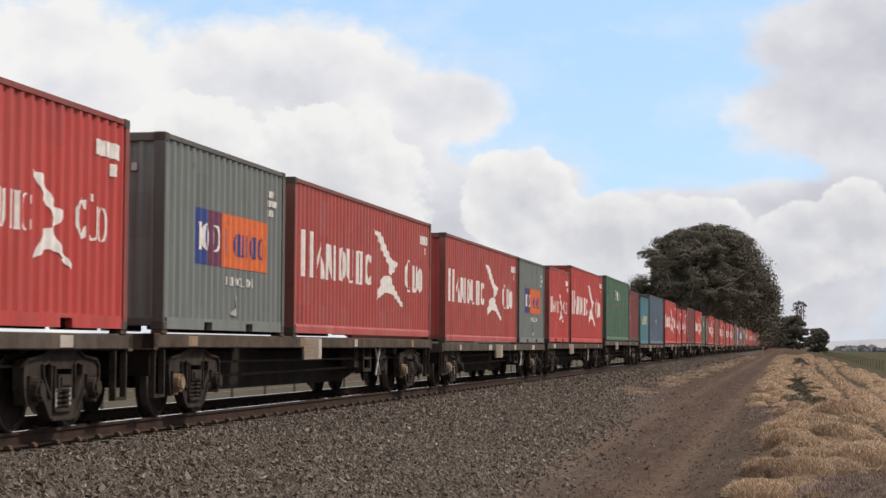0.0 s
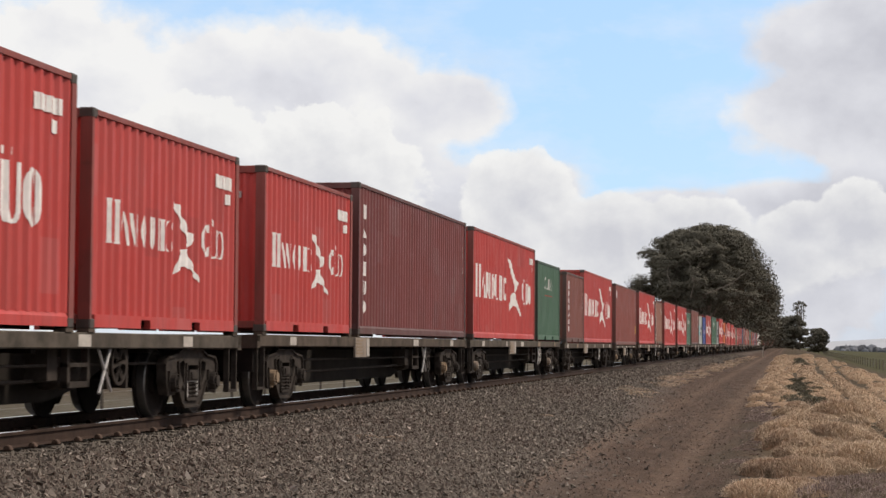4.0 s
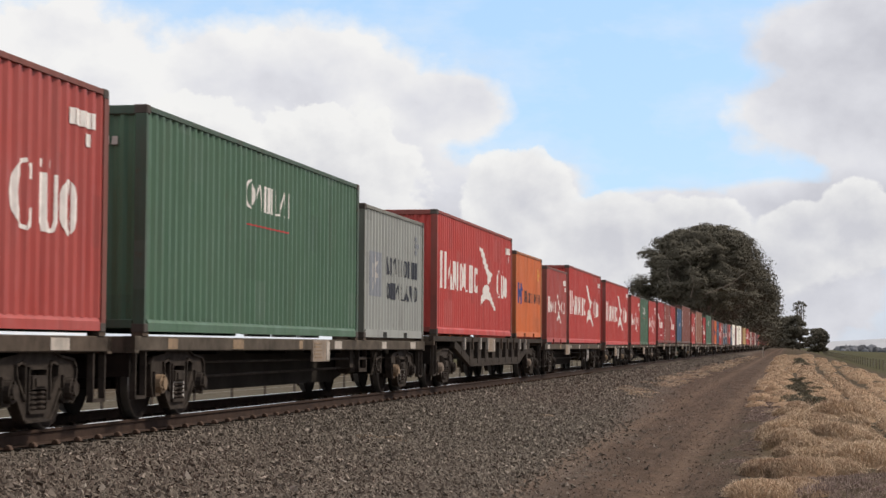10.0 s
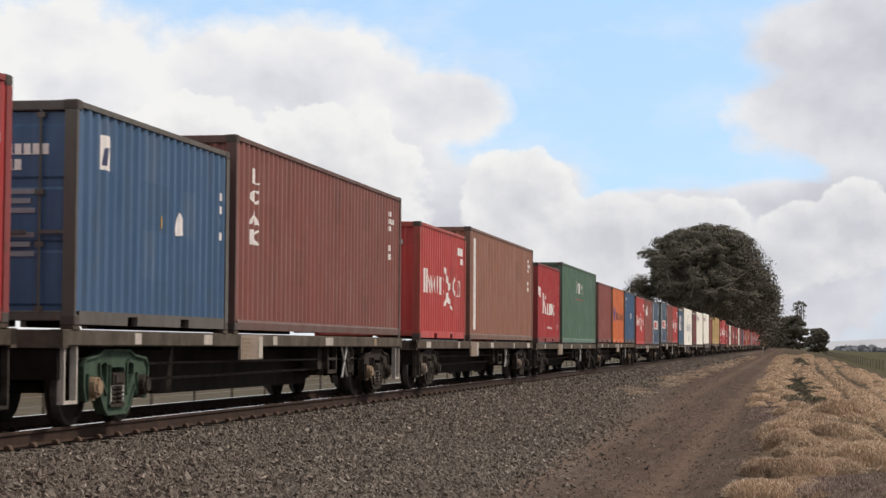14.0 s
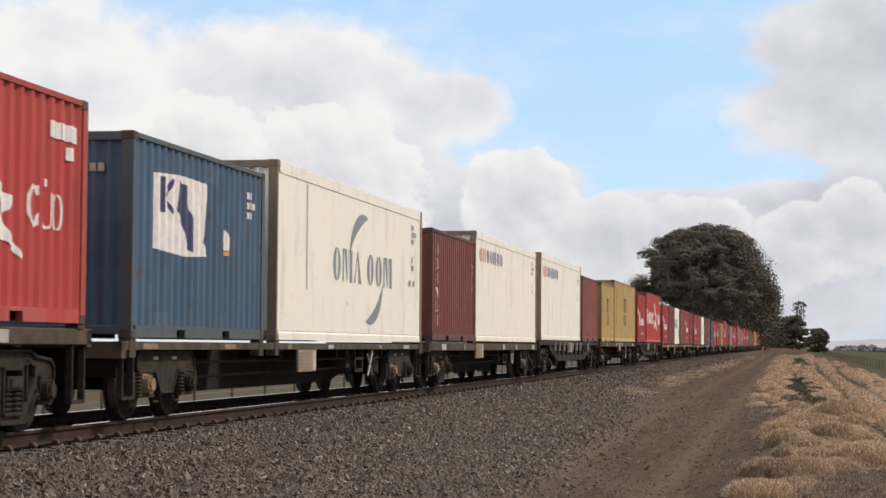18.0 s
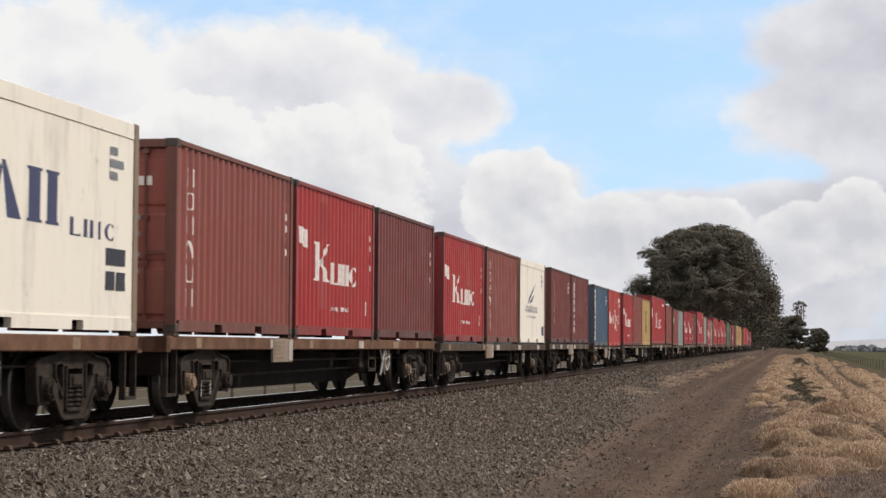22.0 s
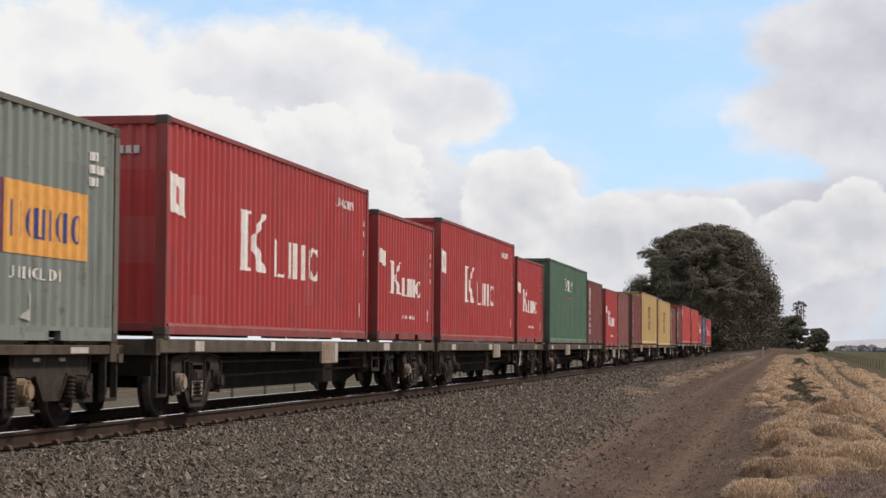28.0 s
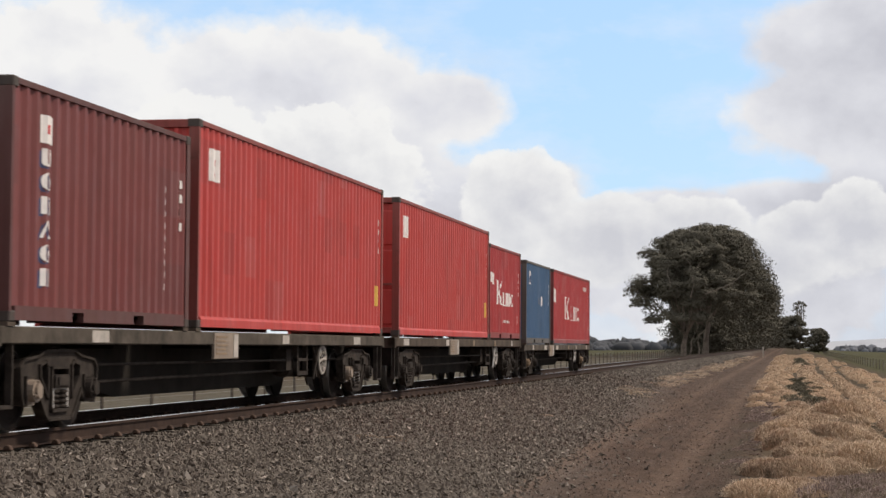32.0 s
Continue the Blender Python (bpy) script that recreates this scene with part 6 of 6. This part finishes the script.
    blades("dry_grass", "bleached straw-coloured grass tussocks farther along the verge", far, STRAW, 3, max(120, 130000 // len(far)), 0.0030)
    blades("dry_grass", "thin straw-coloured grass along the foot of the ballast", edge, STRAW, 4, 120, 0.0024)
    mounds("grass_thatch", "matted straw inside the grass tussocks", straw + far, THATCH)
    weeds = [(r.uniform(0.1, 1.15), r.uniform(55, 96), r.uniform(0.2, 0.4), r.uniform(0.16, 0.34)) for i in range(48)] + [(r.uniform(0.9, 1.7), r.uniform(150, 225), 0.45, r.uniform(0.3, 0.5)) for i in range(14)]
    blades("green_weeds", "low dark olive weeds on the verge", weeds, OLIVE, 5, 260, 0.003)


verge()


# ---- fences and post ----
def fence(name, x_of, y0, y1, gap, high, label):
    t = tagged(new(name), label, "fence")
    wood = plain("grey_post_wood", (0.13, 0.11, 0.09), 0.9, 0, 0.3, 8)
    wire = plain("galvanised_wire", (0.22, 0.21, 0.20), 0.6, 0.3, 0.1, 3)
    pm = shared((name, "post"), lambda bm: rod(bm, (0, 0, -0.3), (0, 0, high), 0.06, 7))
    ys = [y0 + gap * i for i in range(int((y1 - y0) / gap) + 1)]
    for y in ys:
        piece("post", pm, wood, t, (x_of(y), y, ground_at(x_of(y), y)))
    for k in range(4):
        bm = bmesh.new()
        z = high * (0.25 + 0.23 * k)
        for a, b in zip(ys, ys[1:]):
            rod(bm, (x_of(a), a, ground_at(x_of(a), a) + z), (x_of(b), b, ground_at(x_of(b), b) + z), 0.008, 4)
        part("wire", bm, wire, t)


fence("field_fence", lambda y: 11.5, 120, 620, 9, 1.25, "grey post and wire fence along the green field")
fence("far_side_fence", lambda y: -20.0, 18, 420, 4.5, 1.15, "grey post and wire fence beyond the railway")


def marker_post():
    t = tagged(new("marker_post"), "short white marker post beside the line", "post")
    bm = bmesh.new()
    x, y = -3.4, 285.0
    prism(bm, [(x - 0.06, y - 0.05), (x + 0.06, y - 0.05), (x + 0.06, y + 0.05), (x - 0.06, y + 0.05)], "z", ground_at(x, y) - 0.1, ground_at(x, y) + 1.5)
    part("shaft", bm, STEEL["white"], t)
    bm = bmesh.new()
    box(bm, x - 0.12, x + 0.12, y - 0.07, y - 0.05, ground_at(x, y) + 1.2, ground_at(x, y) + 1.5)
    part("plate", bm, STEEL["white"], t)


marker_post()

# ---- trees ----
BARK = plain("pale_gum_bark", (0.17, 0.138, 0.112), 0.9, 0, 0.45, 1.5)
PALE_BARK = plain("bleached_gum_bark", (0.19, 0.16, 0.133), 0.9, 0, 0.35, 1.5)
LEAF = island_material("gum_leaves", [(0.0, (0.106, 0.097, 0.076)), (0.5, (0.118, 0.108, 0.084)), (1.0, (0.132, 0.119, 0.093))], 0.95)
LEAF.node_tree.nodes["Principled BSDF"].inputs["Specular IOR Level"].default_value = 0.1


def limb(bm, pts, r0, r1, n=7):
    rings = []
    for i, p in enumerate(pts):
        d = (pts[min(i + 1, len(pts) - 1)] - pts[max(i - 1, 0)]).normalized()
        u = d.orthogonal().normalized()
        w = d.cross(u)
        r = r0 + (r1 - r0) * i / (len(pts) - 1)
        rings.append([bm.verts.new(p + u * math.cos(2 * math.pi * k / n) * r + w * math.sin(2 * math.pi * k / n) * r) for k in range(n)])
    for a, b in zip(rings, rings[1:]):
        for k in range(n):
            bm.faces.new((a[k], a[(k + 1) % n], b[(k + 1) % n], b[k]))


def gum_tree(x, y, high, spread, seed, base=0.35, leaves=5200, label="tall dark gum tree with pale bark and a spreading crown", leaf=0.33):
    """A trunk that forks into limbs, each ending in flat clumps of small leaves."""
    r = random.Random(seed)
    rg = np.random.default_rng(seed)
    t = tagged(new("gum_tree"), label, "tree", "row of gum trees beside the line")
    z = ground_at(x, y)
    t.location = (x, y, z)
    bm = bmesh.new()
    fork = high * r.uniform(0.16, 0.26)
    top = Vector((r.uniform(-0.6, 0.6), r.uniform(-0.6, 0.6), fork))
    limb(bm, [Vector((0, 0, -0.3)), top * 0.5 + Vector((r.uniform(-0.3, 0.3), 0, 0)), top], high * 0.024, high * 0.018, 9)
    part("trunk", bm, BARK, t)
    tips = []
    n = 9
    for i in range(n):
        a = 2 * math.pi * (i + r.random() * 0.7) / n
        out = spread * (0.35 + 0.6 * r.random())
        zt = high * (base + (0.97 - base) * (1 - (out / spread) ** 2 * 0.65) * r.uniform(0.72, 1.0))
        end = Vector((math.cos(a) * out, math.sin(a) * out, zt))
        midp = top.lerp(end, 0.5) + Vector((r.uniform(-1, 1), r.uniform(-1, 1), r.uniform(-0.5, 1.2))) * high * 0.04
        bm = bmesh.new()
        q = [top, top.lerp(midp, 0.55) + Vector((0, 0, -0.2)), midp, midp.lerp(end, 0.6) + Vector((r.uniform(-0.5, 0.5), 0, 0.3)), end]
        limb(bm, q, high * 0.011, high * 0.003, 6)
        for k in range(3):
            s = q[2].lerp(q[4], r.uniform(0.1, 0.8))
            e = s + Vector((r.uniform(-1, 1), r.uniform(-1, 1), r.uniform(-0.1, 0.8))) * spread * 0.3
            limb(bm, [s, s.lerp(e, 0.5) + Vector((0, 0, 0.25)), e], high * 0.005, high * 0.002, 5)
            tips.append((e, spread * r.uniform(0.16, 0.26)))
        tips += [(end, spread * r.uniform(0.18, 0.30)), (q[3], spread * r.uniform(0.16, 0.26))]
        part("limb", bm, BARK, t)
    # crown clumps: a shell of them over the dome, the rest inside it
    for i in range(95):
        a, o = r.uniform(0, 2 * math.pi), math.sqrt(r.random()) * 0.95
        dome = math.sqrt(max(0.0, 1 - o ** 3.2))
        rad = spread * r.uniform(0.13, 0.24)
        k = r.uniform(0.88, 1.0) if i < 60 else r.uniform(0.1, 0.9)
        tips.append((Vector((math.cos(a) * o * spread, math.sin(a) * o * spread, high * (base + (1 - base) * dome * k) - rad * 0.5)), rad))
    if base < 0.1:
        for i in range(45):
            a, o = r.uniform(0, 2 * math.pi), math.sqrt(r.random()) * 0.8
            tips.append((Vector((math.cos(a) * o * spread, math.sin(a) * o * spread, high * r.uniform(0.06, 0.5))), spread * r.uniform(0.14, 0.22)))
    per = leaves // len(tips)
    co = []
    for c, rad in tips:
        # an umbrella of foliage: leaves lie over its lumpy upper face, a few hang below
        d = rg.normal(0, 1, (per, 3))
        d /= np.linalg.norm(d, axis=1)[:, None]
        d[:, 2] = np.where(d[:, 2] < (-0.3 if base > 0.15 else -2.0), -d[:, 2], d[:, 2])
        lump = 1 + 0.22 * np.sin(d[:, 0] * 5 + c[0]) * np.sin(d[:, 1] * 5 + c[1]) + 0.12 * np.sin(d[:, 2] * 9 + c[2])
        p = d * (rad * lump * (0.5 + 0.5 * rg.random(per) ** 0.35))[:, None] * np.array((1.05, 1.05, 0.8))
        p += np.array(c)[None]
        p[:, 2] = np.clip(p[:, 2], 0.4, high)
        face = d * np.array((1.0, 1.0, 1.5)) + rg.normal(0, 0.24, (per, 3))
        face /= np.linalg.norm(face, axis=1)[:, None]
        u = np.cross(face, rg.normal(0, 1, (per, 3)))
        u /= np.linalg.norm(u, axis=1)[:, None]
        w = np.cross(face, u)
        s = leaf * rg.uniform(0.6, 1.4, per)[:, None]
        co.append(np.stack([p - u * s, p + w * s * 0.55, p + u * s, p - w * s * 0.55], 1))
    co = np.concatenate(co)
    m = len(co)
    tr = (np.arange(m) * 4)[:, None, None] + np.array([(0, 1, 2), (0, 2, 3)])[None]
    ob = new("crown", raw_mesh("crown", co.reshape(-1, 3), tr.reshape(-1, 3), LEAF))
    ob.parent = t
    return t


old_gum = gum_tree(-17.5, 330, 21.6, 9.1, 1, 0.25, 80000, leaf=0.17)
gum_tree(-14.4, 348, 23.6, 9.8, 2, 0.30, 80000, leaf=0.17)
for way in (((-13.2, 10.5), (-9.2, 12.3), (-5.6, 14.7)), ((-15.6, 10.0), (-15.3, 14.0), (-13.9, 17.2)), ((-15.3, 13.0), (-16.1, 15.5), (-17.8, 18.6)), ((-19.6, 10.5), (-19.3, 13.0), (-19.8, 16.0)),
            ((-16.4, 0.0), (-15.4, 3.4), (-14.4, 6.6)), ((-14.9, 0.0), (-14.5, 2.6), (-14.3, 5.0)), ((-14.6, 3.6), (-13.2, 5.2), (-11.8, 8.0))):
    bm = bmesh.new()
    limb(bm, [Vector((x + 17.5 + 0.25 * math.sin(z * 1.7), -8.6 - 0.6 * math.cos(z) + max(0.0, 7.0 - z) * 0.6, z)) for a, b in zip(way, way[1:]) for k in range(4) for x, z in ((a[0] + (b[0] - a[0]) * k / 4, a[1] + (b[1] - a[1]) * k / 4),)], 0.12, 0.04, 7)
    part("pale_limb", bm, PALE_BARK, old_gum)
gum_tree(-15.4, 366, 25.2, 10.3, 3, 0.20, 45000, leaf=0.21)
gum_tree(-14.0, 392, 26.4, 11.3, 4, 0.12, 40000, leaf=0.23)
gum_tree(-15.0, 425, 27.5, 12.0, 5, 0.08, 36000, leaf=0.25)
gum_tree(-14.5, 465, 27.0, 12.5, 6, 0.06, 22000, leaf=0.3)
gum_tree(-14.0, 515, 26.0, 13.0, 7, 0.05, 16000)
gum_tree(-13.5, 575, 25.0, 13.0, 8, 0.04, 14000)
gum_tree(-13.5, 650, 23.0, 13.0, 9, 0.04, 11000)
gum_tree(-15.0, 760, 21.0, 14.0, 10, 0.04, 9000)
for i, (x, y, h, w) in enumerate(((-13.4, 356, 6.5, 3.6), (-13.2, 378, 8.5, 4.2), (-13.4, 404, 8.0, 4.4), (-13.3, 440, 9.0, 4.6), (-13.2, 490, 9.0, 5.0), (-19.5, 386, 9.0, 4.6), (-16.6, 378, 8.5, 4.4), (-13.2, 610, 9.0, 5.5), (-13.0, 690, 9.0, 6.0), (-12.8, 740, 9.0, 6.0), (-13.0, 840, 10.0, 7.5))):
    gum_tree(x, y, h, w, 30 + i, 0.03, 7000, "dense low wattle bush under the gum trees", 0.22)
gum_tree(2.5, 800, 14.5, 6.5, 11, 0.04, 16000, "dense dark gum tree near the end of the line", 0.4)
gum_tree(-3.5, 900, 15.0, 7.5, 14, 0.04, 16000, "dense dark gum tree near the end of the line", 0.4)
gum_tree(5.5, 830, 21.0, 3.2, 12, 0.78, 700, "thin straggling gum tree with a sparse top")
gum_tree(11.5, 720, 9.5, 4.4, 13, 0.03, 14000, "small round dark tree on its own", 0.34)


def far_woods(name, label, x_of, y0, y1, n, h, colour, seed):
    """Distant woods as many small lumps."""
    rg = np.random.default_rng(seed)
    ring = [(math.cos(2 * math.pi * i / 6), math.sin(2 * math.pi * i / 6)) for i in range(6)]
    base = np.array([(a * q, b * q, z) for q, z in ((0.8, 0.0), (1.0, 0.5), (0.62, 0.86)) for a, b in ring] + [(0, 0, 1)])
    f = np.array([t for j in range(2) for i in range(6) for t in ((j * 6 + i, j * 6 + (i + 1) % 6, j * 6 + 6 + i), (j * 6 + (i + 1) % 6, j * 6 + 6 + (i + 1) % 6, j * 6 + 6 + i))] + [(12 + i, 12 + (i + 1) % 6, 18) for i in range(6)])
    u = rg.random(n)
    p = np.stack([x_of[0] + (x_of[1] - x_of[0]) * u, y0 + (y1 - y0) * u + rg.normal(0, 25, n), np.full(n, -2.5)], -1)
    hh = h * (0.55 + 0.5 * np.abs(np.sin(u * 23 + seed)) * rg.random(n) + 0.35 * rg.random(n))
    s = np.stack([hh * rg.uniform(0.3, 0.75, n), hh * 0.4, hh * rg.uniform(0.5, 0.85, n)], -1)
    co = p[:, None] + base[None] * s[:, None] * (1 + rg.normal(0, 0.14, (n, 19, 1)))
    tr = (np.arange(n) * 19)[:, None, None] + f[None]
    mat = island_material(name, [(0.0, tuple(c * 0.6 for c in colour)), (1.0, tuple(c * 1.3 for c in colour))])
    return tagged(new(name, raw_mesh(name, co.reshape(-1, 3), tr.reshape(-1, 3), mat, True)), label, "woods", kind="stuff")


# blue-grey tones carry the distance haze, more so beyond the green field
far_woods("far_woods", "dark line of distant trees beyond the fields", (-270, -62), 1350, 1450, 1900, 10.5, (0.055, 0.058, 0.066), 3)
far_woods("far_woods", "line of distant trees beyond the green field, haze in their colour", (45, 500), 1700, 1500, 5000, 7.0, (0.10, 0.106, 0.122), 4)


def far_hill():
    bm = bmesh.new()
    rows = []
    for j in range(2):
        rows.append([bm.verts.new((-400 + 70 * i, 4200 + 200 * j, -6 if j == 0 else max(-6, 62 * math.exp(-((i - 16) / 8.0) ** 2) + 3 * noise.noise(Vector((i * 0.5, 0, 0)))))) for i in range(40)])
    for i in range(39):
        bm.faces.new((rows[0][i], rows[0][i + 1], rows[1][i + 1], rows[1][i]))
    # distance haze is put into the hill's pale base colour
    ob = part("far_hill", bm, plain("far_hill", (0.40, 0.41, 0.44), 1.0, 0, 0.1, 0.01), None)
    tagged(ob, "low hill on the horizon, paled by haze in its colour", "hill", kind="structure")


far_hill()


def motions():
    for thing, s0, floor in MOVES:
        rows = speed_path(s0)
        if floor is not None:
            rows = [(t, m @ pose(0, 0, floor)) for t, m in rows]
        walk(thing, rows)


motions()
